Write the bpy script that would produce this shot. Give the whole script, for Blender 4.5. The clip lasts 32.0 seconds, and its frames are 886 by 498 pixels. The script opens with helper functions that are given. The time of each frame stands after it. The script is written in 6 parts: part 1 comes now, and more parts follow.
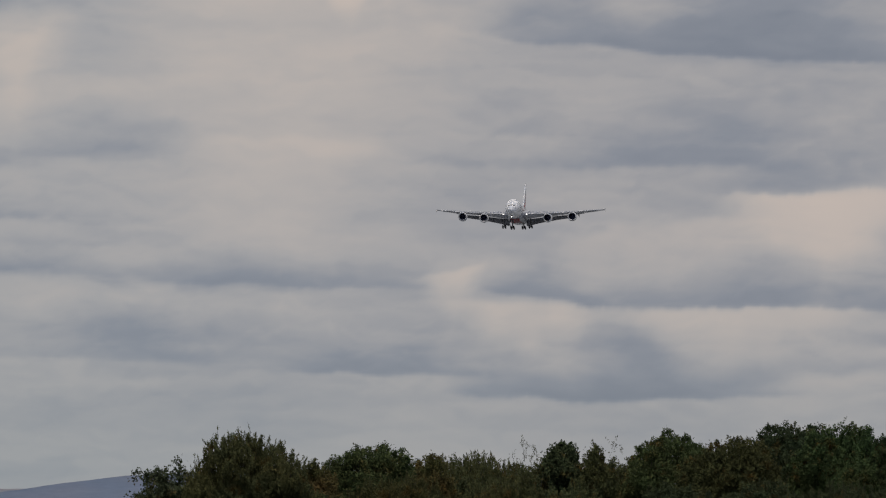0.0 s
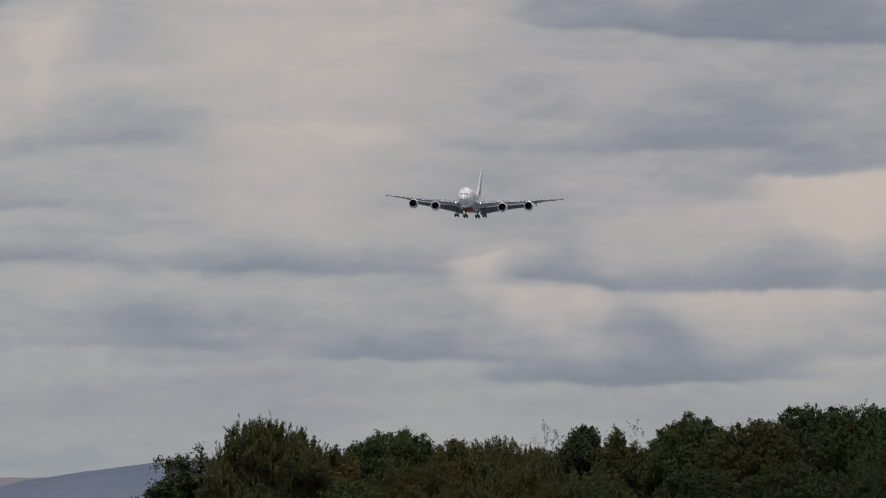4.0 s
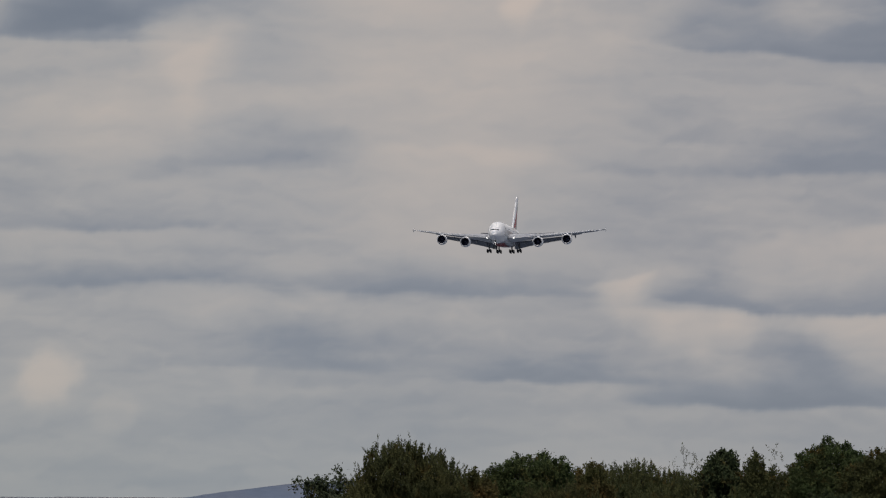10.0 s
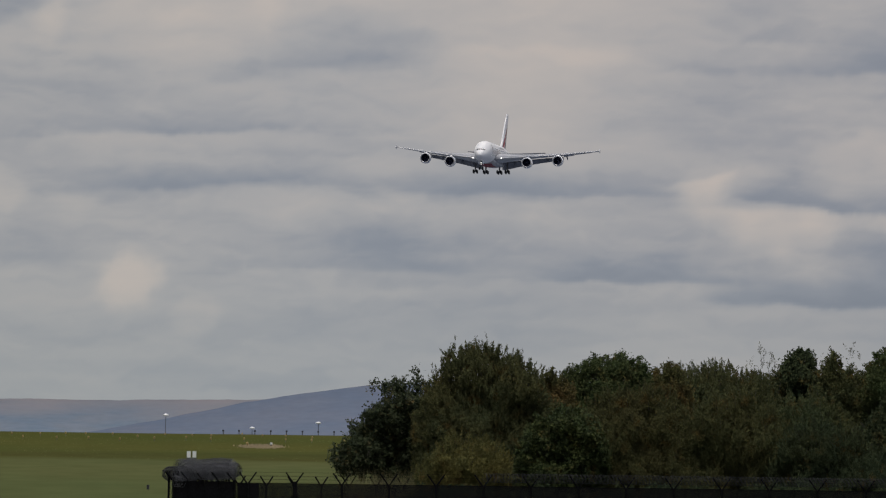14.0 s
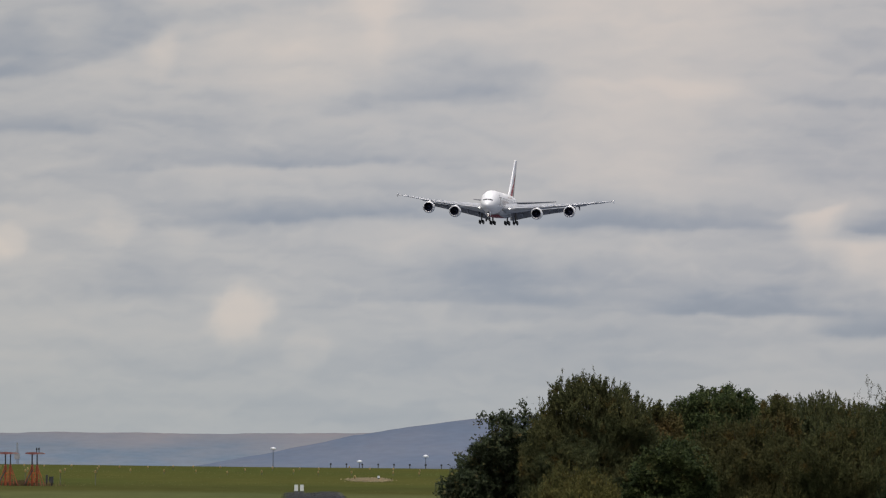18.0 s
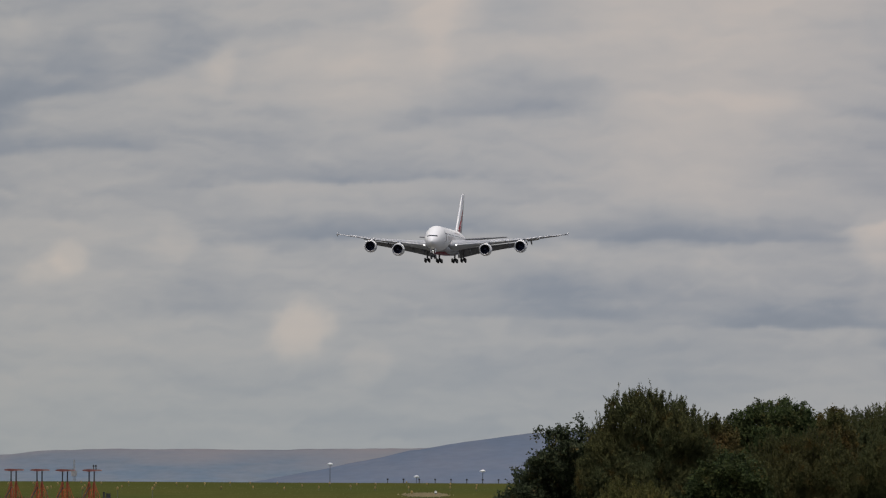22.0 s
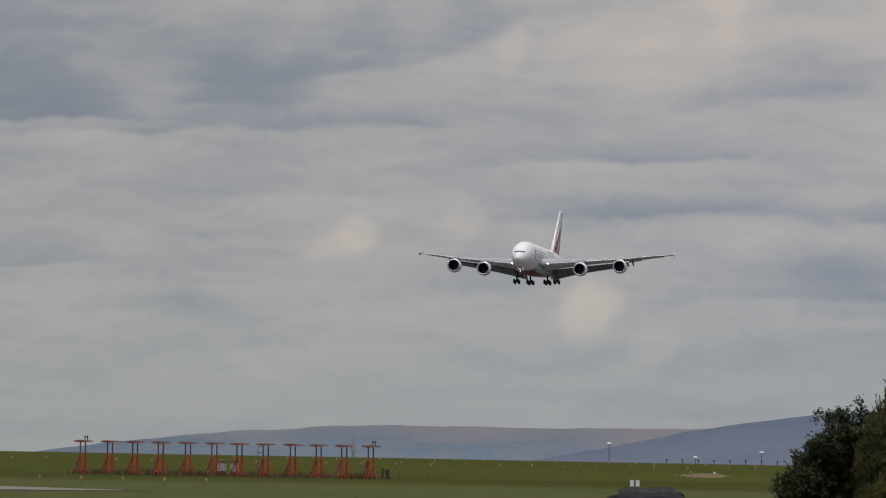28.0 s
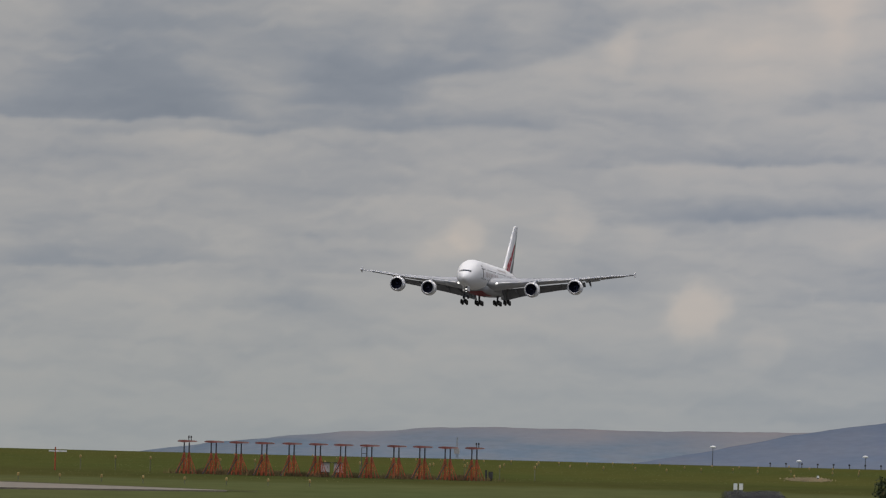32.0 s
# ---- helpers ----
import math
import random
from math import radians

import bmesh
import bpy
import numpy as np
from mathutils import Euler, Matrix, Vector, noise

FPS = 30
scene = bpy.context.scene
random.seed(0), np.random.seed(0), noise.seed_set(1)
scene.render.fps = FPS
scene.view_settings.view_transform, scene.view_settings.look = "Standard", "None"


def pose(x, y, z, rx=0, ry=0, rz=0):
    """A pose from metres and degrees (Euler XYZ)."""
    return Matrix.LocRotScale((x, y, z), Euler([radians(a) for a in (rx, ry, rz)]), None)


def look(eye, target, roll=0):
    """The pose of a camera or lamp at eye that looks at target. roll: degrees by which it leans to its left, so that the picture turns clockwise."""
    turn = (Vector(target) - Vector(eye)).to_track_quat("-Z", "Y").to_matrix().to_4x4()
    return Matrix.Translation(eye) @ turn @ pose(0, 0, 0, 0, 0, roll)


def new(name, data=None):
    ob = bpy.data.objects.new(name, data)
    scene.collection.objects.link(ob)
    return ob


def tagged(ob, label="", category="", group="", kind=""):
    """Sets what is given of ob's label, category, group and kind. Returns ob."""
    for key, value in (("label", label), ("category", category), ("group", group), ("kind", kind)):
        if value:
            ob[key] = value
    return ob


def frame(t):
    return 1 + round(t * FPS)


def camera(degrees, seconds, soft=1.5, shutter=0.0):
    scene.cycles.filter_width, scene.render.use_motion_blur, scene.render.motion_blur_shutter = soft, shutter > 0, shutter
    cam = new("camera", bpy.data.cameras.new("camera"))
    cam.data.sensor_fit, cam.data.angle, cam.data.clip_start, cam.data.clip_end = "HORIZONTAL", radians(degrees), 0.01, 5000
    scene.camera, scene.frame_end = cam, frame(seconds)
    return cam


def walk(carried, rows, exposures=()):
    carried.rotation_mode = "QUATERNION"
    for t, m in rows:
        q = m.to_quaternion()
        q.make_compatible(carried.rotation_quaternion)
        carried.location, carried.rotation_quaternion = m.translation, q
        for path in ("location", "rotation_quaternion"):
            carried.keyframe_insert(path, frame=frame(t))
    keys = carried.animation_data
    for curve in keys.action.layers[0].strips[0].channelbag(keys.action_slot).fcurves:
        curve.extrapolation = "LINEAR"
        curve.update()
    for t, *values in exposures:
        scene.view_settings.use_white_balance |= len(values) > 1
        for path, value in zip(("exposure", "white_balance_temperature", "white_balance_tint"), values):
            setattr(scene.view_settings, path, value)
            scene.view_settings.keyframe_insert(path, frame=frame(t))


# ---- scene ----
EYE = 5.0  # eye height over the airfield, on a low mound
cam = camera(5.0, 32.0, soft=1.2)
CAMERA_ROWS = [
    (0.0, 2.2088, 1.5727, 1.15),
    (0.5, 2.1620, 1.5543, 1.17),
    (1.0, 2.1154, 1.6110, 1.18),
    (1.5, 2.1239, 1.5420, 0.92),
    (2.0, 2.3858, 1.5186, 0.93),
    (2.5, 2.3884, 1.5764, 1.17),
    (3.0, 2.1925, 1.5222, 1.08),
    (3.5, 2.1256, 1.5067, 0.86),
    (5.5, 1.9880, 1.4213, 0.41),
    (6.0, 1.8445, 1.5401, 0.50),
    (6.5, 1.8731, 1.5205, 0.34),
    (7.0, 1.7503, 1.4888, 0.56),
    (7.5, 1.7152, 1.5701, 0.49),
    (8.0, 1.5901, 1.6405, 0.64),
    (8.5, 1.5782, 1.7163, 0.77),
    (9.0, 1.5638, 1.7589, 0.98),
    (9.5, 1.4898, 1.7946, 0.95),
    (10.0, 1.3057, 1.6010, 1.04),
    (10.5, 1.3055, 1.6509, 0.97),
    (11.0, 1.3242, 1.6936, 1.00),
    (11.5, 1.2769, 1.6039, 0.91),
    (12.0, 1.2195, 1.5531, 0.87),
    (12.5, 1.3653, 1.5874, 0.95),
    (13.0, 1.0749, 1.4230, 0.89),
    (13.5, 0.9805, 1.3519, 0.95),
    (14.0, 0.8829, 1.0350, 0.71),
    (14.5, 0.6887, 0.7775, 0.67),
    (16.5, 0.5946, 0.8906, 0.33),
    (17.0, 0.4938, 0.9647, 0.44),
    (17.5, 0.3351, 1.0445, 0.51),
    (18.0, 0.2769, 1.2153, 0.59),
    (18.5, 0.0686, 1.2289, 0.64),
    (19.0, 0.0375, 1.2608, 0.61),
    (19.5, 0.0178, 1.3343, 0.53),
    (20.0, 0.0482, 1.4084, 0.43),
    (20.5, -0.0530, 1.4100, 0.45),
    (21.0, 0.0001, 1.3491, 0.36),
    (21.5, -0.0081, 1.3161, 0.25),
    (22.0, -0.0381, 1.2966, 0.26),
    (22.5, 0.0668, 1.3224, 0.12),
    (23.0, -0.1260, 1.2732, 0.31),
    (23.5, -0.2158, 1.3296, 0.40),
    (24.0, -0.5836, 1.3701, 0.69),
    (24.5, -0.7199, 1.3541, 0.55),
    (26.5, -1.1959, 1.1314, 0.78),
    (27.0, -1.3003, 1.0918, 0.83),
    (27.5, -1.5426, 1.1846, 0.85),
    (28.0, -1.6288, 1.1605, 1.07),
    (28.5, -1.6526, 1.1107, 1.02),
    (29.0, -1.7087, 1.2011, 0.97),
    (29.5, -1.7225, 1.1058, 0.90),
    (30.0, -1.7513, 1.1050, 0.92),
    (30.5, -1.8430, 1.0966, 0.93),
    (31.0, -1.9682, 1.2258, 1.05),
    (31.5, -2.0867, 1.2073, 1.30),
    (32.0, -2.2209, 1.1585, 1.43),
]
FLIGHT_ROWS = [  # seconds, place, pitch, bank, heading
    (0.0, 217.23, 4734.72, 145.46, 4.08, 1.14, 8.31),
    (0.5, 212.10, 4704.31, 144.73, 3.98, 0.62, 8.32),
    (1.0, 206.60, 4673.95, 143.54, 3.85, 0.31, 8.34),
    (1.5, 202.41, 4643.60, 141.78, 3.70, -0.38, 8.35),
    (2.0, 197.34, 4613.31, 141.13, 3.54, -1.39, 8.38),
    (2.5, 192.45, 4583.09, 139.41, 3.39, -1.71, 8.42),
    (3.0, 187.45, 4552.87, 138.29, 3.25, -1.31, 8.47),
    (3.5, 181.91, 4522.72, 137.29, 3.12, -0.81, 8.55),
    (5.5, 162.23, 4402.49, 131.84, 2.66, -0.95, 8.98),
    (6.0, 157.10, 4372.54, 130.77, 2.51, -1.31, 9.09),
    (6.5, 152.52, 4342.62, 129.43, 2.33, -1.17, 9.20),
    (7.0, 148.05, 4312.75, 127.72, 2.14, -1.08, 9.31),
    (7.5, 143.97, 4282.88, 127.24, 1.93, -0.77, 9.40),
    (8.0, 138.51, 4253.12, 125.53, 1.74, -0.19, 9.49),
    (8.5, 133.82, 4223.35, 124.41, 1.58, 0.40, 9.55),
    (9.0, 129.10, 4193.67, 122.56, 1.49, 0.93, 9.57),
    (9.5, 124.04, 4164.01, 120.93, 1.46, 1.10, 9.57),
    (10.0, 119.25, 4134.39, 119.49, 1.47, 1.00, 9.53),
    (10.5, 114.33, 4104.81, 117.74, 1.51, 0.60, 9.50),
    (11.0, 109.34, 4075.29, 115.49, 1.55, 0.39, 9.47),
    (11.5, 104.33, 4045.79, 113.97, 1.57, 0.43, 9.47),
    (12.0, 99.43, 4016.35, 112.05, 1.57, 0.41, 9.49),
    (12.5, 94.43, 3986.94, 110.43, 1.55, -0.01, 9.51),
    (13.0, 88.49, 3957.61, 108.45, 1.52, -0.78, 9.53),
    (13.5, 82.85, 3928.30, 106.82, 1.47, -1.01, 9.54),
    (14.0, 78.27, 3899.01, 104.63, 1.43, -0.77, 9.53),
    (14.5, 73.40, 3869.76, 103.30, 1.37, -0.58, 9.51),
    (16.5, 53.13, 3753.20, 96.75, 1.12, -0.82, 9.26),
    (17.0, 47.76, 3724.16, 95.30, 1.03, -1.56, 9.11),
    (17.5, 42.90, 3695.16, 93.33, 0.94, -1.73, 8.94),
    (18.0, 37.68, 3666.20, 91.82, 0.87, -1.49, 8.75),
    (18.5, 33.00, 3637.27, 89.82, 0.85, -0.79, 8.59),
    (19.0, 27.80, 3608.37, 87.76, 0.89, -0.19, 8.46),
    (19.5, 23.07, 3579.50, 86.23, 1.00, 0.18, 8.39),
    (20.0, 17.75, 3550.68, 84.43, 1.14, 0.43, 8.38),
    (20.5, 13.38, 3521.88, 82.81, 1.25, 0.62, 8.42),
    (21.0, 8.64, 3493.15, 80.95, 1.29, 0.35, 8.50),
    (21.5, 3.86, 3464.44, 79.74, 1.24, 0.03, 8.63),
    (22.0, -1.45, 3435.79, 78.19, 1.13, -0.01, 8.78),
    (22.5, -5.76, 3407.17, 76.38, 1.01, 0.11, 8.95),
    (23.0, -10.85, 3378.58, 74.86, 0.96, 0.21, 9.12),
    (23.5, -15.75, 3350.03, 73.08, 1.01, 0.15, 9.28),
    (24.0, -20.89, 3321.51, 71.37, 1.16, 0.32, 9.41),
    (24.5, -25.46, 3293.02, 69.67, 1.39, 0.09, 9.52),
    (26.5, -44.71, 3179.42, 61.80, 2.55, 0.07, 9.63),
    (27.0, -49.37, 3151.11, 60.23, 2.75, 0.22, 9.62),
    (27.5, -54.24, 3122.84, 59.33, 2.83, 0.42, 9.62),
    (28.0, -59.22, 3094.62, 57.53, 2.78, 0.41, 9.63),
    (28.5, -63.80, 3066.46, 56.75, 2.60, 0.14, 9.66),
    (29.0, -68.87, 3038.31, 55.87, 2.35, 0.02, 9.71),
    (29.5, -73.55, 3010.21, 54.64, 2.12, 0.24, 9.77),
    (30.0, -78.56, 2982.13, 53.59, 1.98, 0.62, 9.82),
    (30.5, -83.58, 2954.07, 52.32, 1.99, 0.75, 9.87),
    (31.0, -88.59, 2926.05, 50.96, 2.11, 0.54, 9.92),
    (31.5, -93.45, 2898.06, 49.33, 2.31, 0.22, 9.94),
    (32.0, -98.86, 2870.09, 47.53, 2.51, 0.03, 9.95),
]


def sight(yaw, pitch, roll):
    return pose(0, 0, EYE, 90 + pitch, 0, -yaw) @ pose(0, 0, 0, 0, 0, roll)


walk(cam, [(t, sight(yaw, pitch, roll)) for t, yaw, pitch, roll in CAMERA_ROWS],
     exposures=[(0.0, -0.08), (6.0, 0.0), (8.5, -0.04), (10.0, -0.12), (12.0, 0.0), (13.4, 0.0), (14.5, -0.11), (16.5, 0.23), (19.0, 0.27), (20.2, 0.20), (21.0, 0.06), (22.5, -0.04), (24.0, -0.03), (28.0, -0.03), (32.0, -0.05)])

# ---- world and sun: late-summer overcast with a thin bright patch high behind the camera's shoulder ----
SUN_ELEVATION, SUN_AZIMUTH = 74, 194  # degrees, azimuth clockwise from +Y
world = bpy.data.worlds.new("overcast_sky")
scene.world = world
world.use_nodes = True
sky_node = world.node_tree.nodes.new("ShaderNodeTexSky")
sky_node.sky_type = "NISHITA"
sky_node.sun_disc = False
sky_node.sun_elevation = radians(SUN_ELEVATION)
sky_node.sun_rotation = radians(SUN_AZIMUTH)
sky_node.dust_density = 4.0
sky_node.air_density = 1.0
world.node_tree.links.new(sky_node.outputs[0], world.node_tree.nodes["Background"].inputs["Color"])
world.node_tree.nodes["Background"].inputs["Strength"].default_value = 0.15
sun_data = bpy.data.lights.new("sun", "SUN")
sun_data.energy, sun_data.angle, sun_data.color = 1.4, radians(50), (1.0, 0.96, 0.9)
sun = new("sun", sun_data)
sa, se = radians(SUN_AZIMUTH), radians(SUN_ELEVATION)
sun.matrix_world = look((math.sin(sa) * math.cos(se) * 900, math.cos(sa) * math.cos(se) * 900, math.sin(se) * 900), (0, 0, 0))


# ---- materials ----
def mat(name, col, rough=0.6, metal=0.0, col2=None, s1=0.5, s2=8.0, grain=0.25, bump=0.0, coat=0.0, emit=0.0, stretch=(1, 1, 1), spread=0.0, low=0.38, high=0.62, spec=0.5):
    """Principled surface: two colours mixed by a broad noise, a fine grain over it, and relief."""
    m = bpy.data.materials.new(name)
    m.use_nodes = True
    nt = m.node_tree
    b = nt.nodes["Principled BSDF"]
    b.inputs["Roughness"].default_value, b.inputs["Metallic"].default_value = rough, metal
    b.inputs["Coat Weight"].default_value = coat
    b.inputs["Specular IOR Level"].default_value = spec
    tc = nt.nodes.new("ShaderNodeTexCoord")
    mp = nt.nodes.new("ShaderNodeMapping")
    mp.inputs["Scale"].default_value = stretch
    nt.links.new(tc.outputs["Object"], mp.inputs["Vector"])

    def noise_at(scale, detail):
        n = nt.nodes.new("ShaderNodeTexNoise")
        n.inputs["Scale"].default_value, n.inputs["Detail"].default_value = scale, detail
        nt.links.new(mp.outputs["Vector"], n.inputs["Vector"])
        return n
    broad, fine = noise_at(s1, 4), noise_at(s2, 3)
    ramp = nt.nodes.new("ShaderNodeMapRange")
    ramp.inputs["From Min"].default_value, ramp.inputs["From Max"].default_value = low, high
    nt.links.new(broad.outputs["Fac"], ramp.inputs["Value"])
    mix = nt.nodes.new("ShaderNodeMix")
    mix.data_type = "RGBA"
    mix.inputs["A"].default_value = (*col, 1)
    mix.inputs["B"].default_value = (*(col2 or [c * 0.82 for c in col]), 1)
    nt.links.new(ramp.outputs["Result"], mix.inputs["Factor"])
    vary = nt.nodes.new("ShaderNodeHueSaturation")
    gr = nt.nodes.new("ShaderNodeMapRange")
    gr.inputs["From Min"].default_value, gr.inputs["From Max"].default_value = 0.25, 0.75
    gr.inputs["To Min"].default_value, gr.inputs["To Max"].default_value = 1 - grain, 1 + grain
    nt.links.new(fine.outputs["Fac"], gr.inputs["Value"])
    nt.links.new(mix.outputs["Result"], vary.inputs["Color"])
    last = gr.outputs["Result"]
    if spread:
        geo = nt.nodes.new("ShaderNodeNewGeometry")
        ob_info = nt.nodes.new("ShaderNodeObjectInfo")
        isl = nt.nodes.new("ShaderNodeMapRange")
        isl.inputs["To Min"].default_value, isl.inputs["To Max"].default_value = 1 - spread, 1 + spread
        nt.links.new(geo.outputs["Random Per Island"], isl.inputs["Value"])
        mul = nt.nodes.new("ShaderNodeMath")
        mul.operation = "MULTIPLY"
        nt.links.new(last, mul.inputs[0])
        nt.links.new(isl.outputs["Result"], mul.inputs[1])
        last = mul.outputs[0]
        hue = nt.nodes.new("ShaderNodeMapRange")
        hue.inputs["To Min"].default_value, hue.inputs["To Max"].default_value = 0.485, 0.515
        nt.links.new(ob_info.outputs["Random"], hue.inputs["Value"])
        nt.links.new(hue.outputs["Result"], vary.inputs["Hue"])
    nt.links.new(last, vary.inputs["Value"])
    nt.links.new(vary.outputs["Color"], b.inputs["Base Color"])
    if bump:
        bp = nt.nodes.new("ShaderNodeBump")
        bp.inputs["Strength"].default_value, bp.inputs["Distance"].default_value = bump, 0.3 / s2
        nt.links.new(fine.outputs["Fac"], bp.inputs["Height"])
        nt.links.new(bp.outputs["Normal"], b.inputs["Normal"])
    if emit:
        b.inputs["Emission Color"].default_value, b.inputs["Emission Strength"].default_value = (*col, 1), emit
    return m


def soften(m, lean=(0, -0.3, 0.5), share=0.75):
    """Blades and leaves scatter light between them: turn their shading towards the mass that they form."""
    nt = m.node_tree
    b = nt.nodes["Principled BSDF"]
    geo, own, add, unit_n = nt.nodes.new("ShaderNodeNewGeometry"), nt.nodes.new("ShaderNodeVectorMath"), nt.nodes.new("ShaderNodeVectorMath"), nt.nodes.new("ShaderNodeVectorMath")
    own.operation, add.operation, unit_n.operation = "SCALE", "ADD", "NORMALIZE"
    own.inputs["Scale"].default_value = share
    add.inputs[1].default_value = lean
    nt.links.new(geo.outputs["Normal"], own.inputs[0])
    nt.links.new(own.outputs[0], add.inputs[0])
    nt.links.new(add.outputs[0], unit_n.inputs[0])
    nt.links.new(unit_n.outputs[0], b.inputs["Normal"])
    return m


def leaf_mat(name, col, col2, spread=0.08, s1=0.45):
    m = mat(name, col, rough=0.75, spec=0.05, col2=col2, s1=s1, s2=6.0, grain=0.15, spread=spread)
    nt = m.node_tree
    b, outp = nt.nodes["Principled BSDF"], nt.nodes["Material Output"]
    # sprays of leaves that have begun to turn
    tc = nt.nodes["Texture Coordinate"]
    turn, band, tint = nt.nodes.new("ShaderNodeTexNoise"), nt.nodes.new("ShaderNodeMapRange"), nt.nodes.new("ShaderNodeMix")
    turn.inputs["Scale"].default_value, turn.inputs["Detail"].default_value = 1.5, 5
    nt.links.new(tc.outputs["Object"], turn.inputs["Vector"])
    band.inputs["From Min"].default_value, band.inputs["From Max"].default_value = 0.56, 0.74
    nt.links.new(turn.outputs["Fac"], band.inputs["Value"])
    tint.data_type = "RGBA"
    tint.inputs["B"].default_value = (0.078, 0.054, 0.016, 1)
    nt.links.new(band.outputs["Result"], tint.inputs["Factor"])
    nt.links.new(b.inputs["Base Color"].links[0].from_socket, tint.inputs["A"])
    nt.links.new(tint.outputs["Result"], b.inputs["Base Color"])
    tr, mx = nt.nodes.new("ShaderNodeBsdfTranslucent"), nt.nodes.new("ShaderNodeMixShader")
    mx.inputs[0].default_value = 0.22
    nt.links.new(b.inputs["Base Color"].links[0].from_socket, tr.inputs["Color"])
    nt.links.new(b.outputs[0], mx.inputs[1])
    nt.links.new(tr.outputs[0], mx.inputs[2])
    nt.links.new(mx.outputs[0], outp.inputs["Surface"])
    return soften(m, (0, -0.10, 0.42), 0.5)


WHITE = mat("aircraft_white_paint", (0.80, 0.80, 0.795), rough=0.5, coat=0.08, s1=0.12, s2=2.5, grain=0.03, col2=(0.75, 0.75, 0.752))
WING_GREY = mat("aircraft_grey_paint", (0.38, 0.39, 0.41), rough=0.6, spec=0.3, s1=0.3, s2=3, grain=0.06, col2=(0.33, 0.34, 0.36))
# wing grey made paler, as a sunlit leading edge would look
SLAT_LIT = mat("slat_lit_grey", (0.50, 0.51, 0.525), rough=0.6, spec=0.3, s1=0.5, s2=3, grain=0.05)
BELLY_GREY = mat("belly_grey_paint", (0.40, 0.41, 0.43), rough=0.5, s1=0.25, s2=3, grain=0.06)
# wing grey darkened: the shade under the flaps is put into the colour
FLAP_SHADED = mat("flap_shaded_grey", (0.15, 0.155, 0.175), rough=0.6, s1=0.4, s2=4, grain=0.08)
LIP = mat("bare_metal_lip", (0.50, 0.50, 0.51), rough=0.4, metal=0.8, s1=1, s2=9, grain=0.06)
DARK = mat("engine_dark", (0.014, 0.016, 0.030), spec=0.08, rough=0.7, s1=1, s2=8, grain=0.2)
# grey darkened to carry the shade on the tailplane's underside
TAIL_SHADED = mat("tailplane_shaded_grey", (0.20, 0.205, 0.22), rough=0.6, spec=0.3, s1=0.3, s2=3, grain=0.06)
FAN = mat("fan_blade_titanium", (0.020, 0.022, 0.040), spec=0.12, rough=0.55, metal=0.0, s1=1, s2=8, grain=0.2)
TYRE = mat("tyre_rubber", (0.015, 0.015, 0.016), rough=0.85, s1=2, s2=12, grain=0.25)
GEAR = mat("gear_grey_paint", (0.09, 0.09, 0.095), rough=0.5, s1=2, s2=12, grain=0.15)
GLASS_DARK = mat("cockpit_glass", (0.012, 0.014, 0.018), rough=0.12, coat=0.5, s1=1, s2=5, grain=0.1)
RED = mat("tail_red_paint", (0.42, 0.012, 0.024), rough=0.5, spec=0.25, s1=0.4, s2=3, grain=0.06)
BELLY_RED = mat("belly_red_paint", (0.26, 0.014, 0.024), rough=0.55, spec=0.25, s1=0.4, s2=3, grain=0.06)
GREEN = mat("tail_green_paint", (0.02, 0.16, 0.06), rough=0.35, s1=0.4, s2=3, grain=0.06)
BLACK = mat("tail_black_paint", (0.02, 0.02, 0.022), rough=0.35, s1=0.4, s2=3, grain=0.06)
CABIN_GLASS = mat("cabin_window_glass", (0.14, 0.145, 0.155), rough=0.2, s1=1, s2=5, grain=0.1)
GOLD = mat("title_gold_paint", (0.13, 0.11, 0.09), rough=0.4, s1=0.6, s2=3, grain=0.08)
TITLE_PALE = mat("title_faded_paint", (0.42, 0.35, 0.33), rough=0.4, s1=0.6, s2=3, grain=0.08)
LIGHT = mat("landing_light_glow", (1.0, 0.97, 0.9), rough=0.2, emit=3.2)
ORANGE = mat("mast_orange_paint", (0.401, 0.079, 0.026), rough=0.75, s1=1.5, s2=9, grain=0.25, col2=(0.24, 0.062, 0.028))
COIL = mat("dull_galvanised_coil", (0.085, 0.088, 0.097), rough=0.75, metal=0.2, spec=0.2, s1=2, s2=14, grain=0.3)
BOOM_RED = mat("aerial_red_paint", (0.33, 0.115, 0.10), rough=0.6, col2=(0.20, 0.055, 0.05), s1=1.5, s2=9, grain=0.2)
BOOM_PALE = mat("aerial_faded_paint", (0.42, 0.26, 0.24), rough=0.6, col2=(0.34, 0.17, 0.15), s1=2.0, s2=9, grain=0.15)
POLE_DARK = mat("dark_galvanised_pole", (0.055, 0.055, 0.06), rough=0.6, metal=0.4, s1=2, s2=9, grain=0.2)
STEEL = mat("weathered_steel", (0.10, 0.105, 0.115), rough=0.6, metal=0.5, s1=2, s2=14, grain=0.3)
STEEL_DARK = mat("dull_dark_steel", (0.035, 0.036, 0.038), rough=0.8, spec=0.1, s1=2, s2=14, grain=0.3)
FENCE_BLACK = mat("fence_black_paint", (0.009, 0.009, 0.010), spec=0.0, rough=0.9, s1=2, s2=12, grain=0.3)
SIGN_WHITE = mat("sign_white", (0.72, 0.73, 0.74), rough=0.5, s1=3, s2=20, grain=0.08)
NOTICE_HAZE_GREY = mat("weathered_notice_haze_grey", (0.30, 0.30, 0.29), rough=0.6, s1=3, s2=20, grain=0.15)
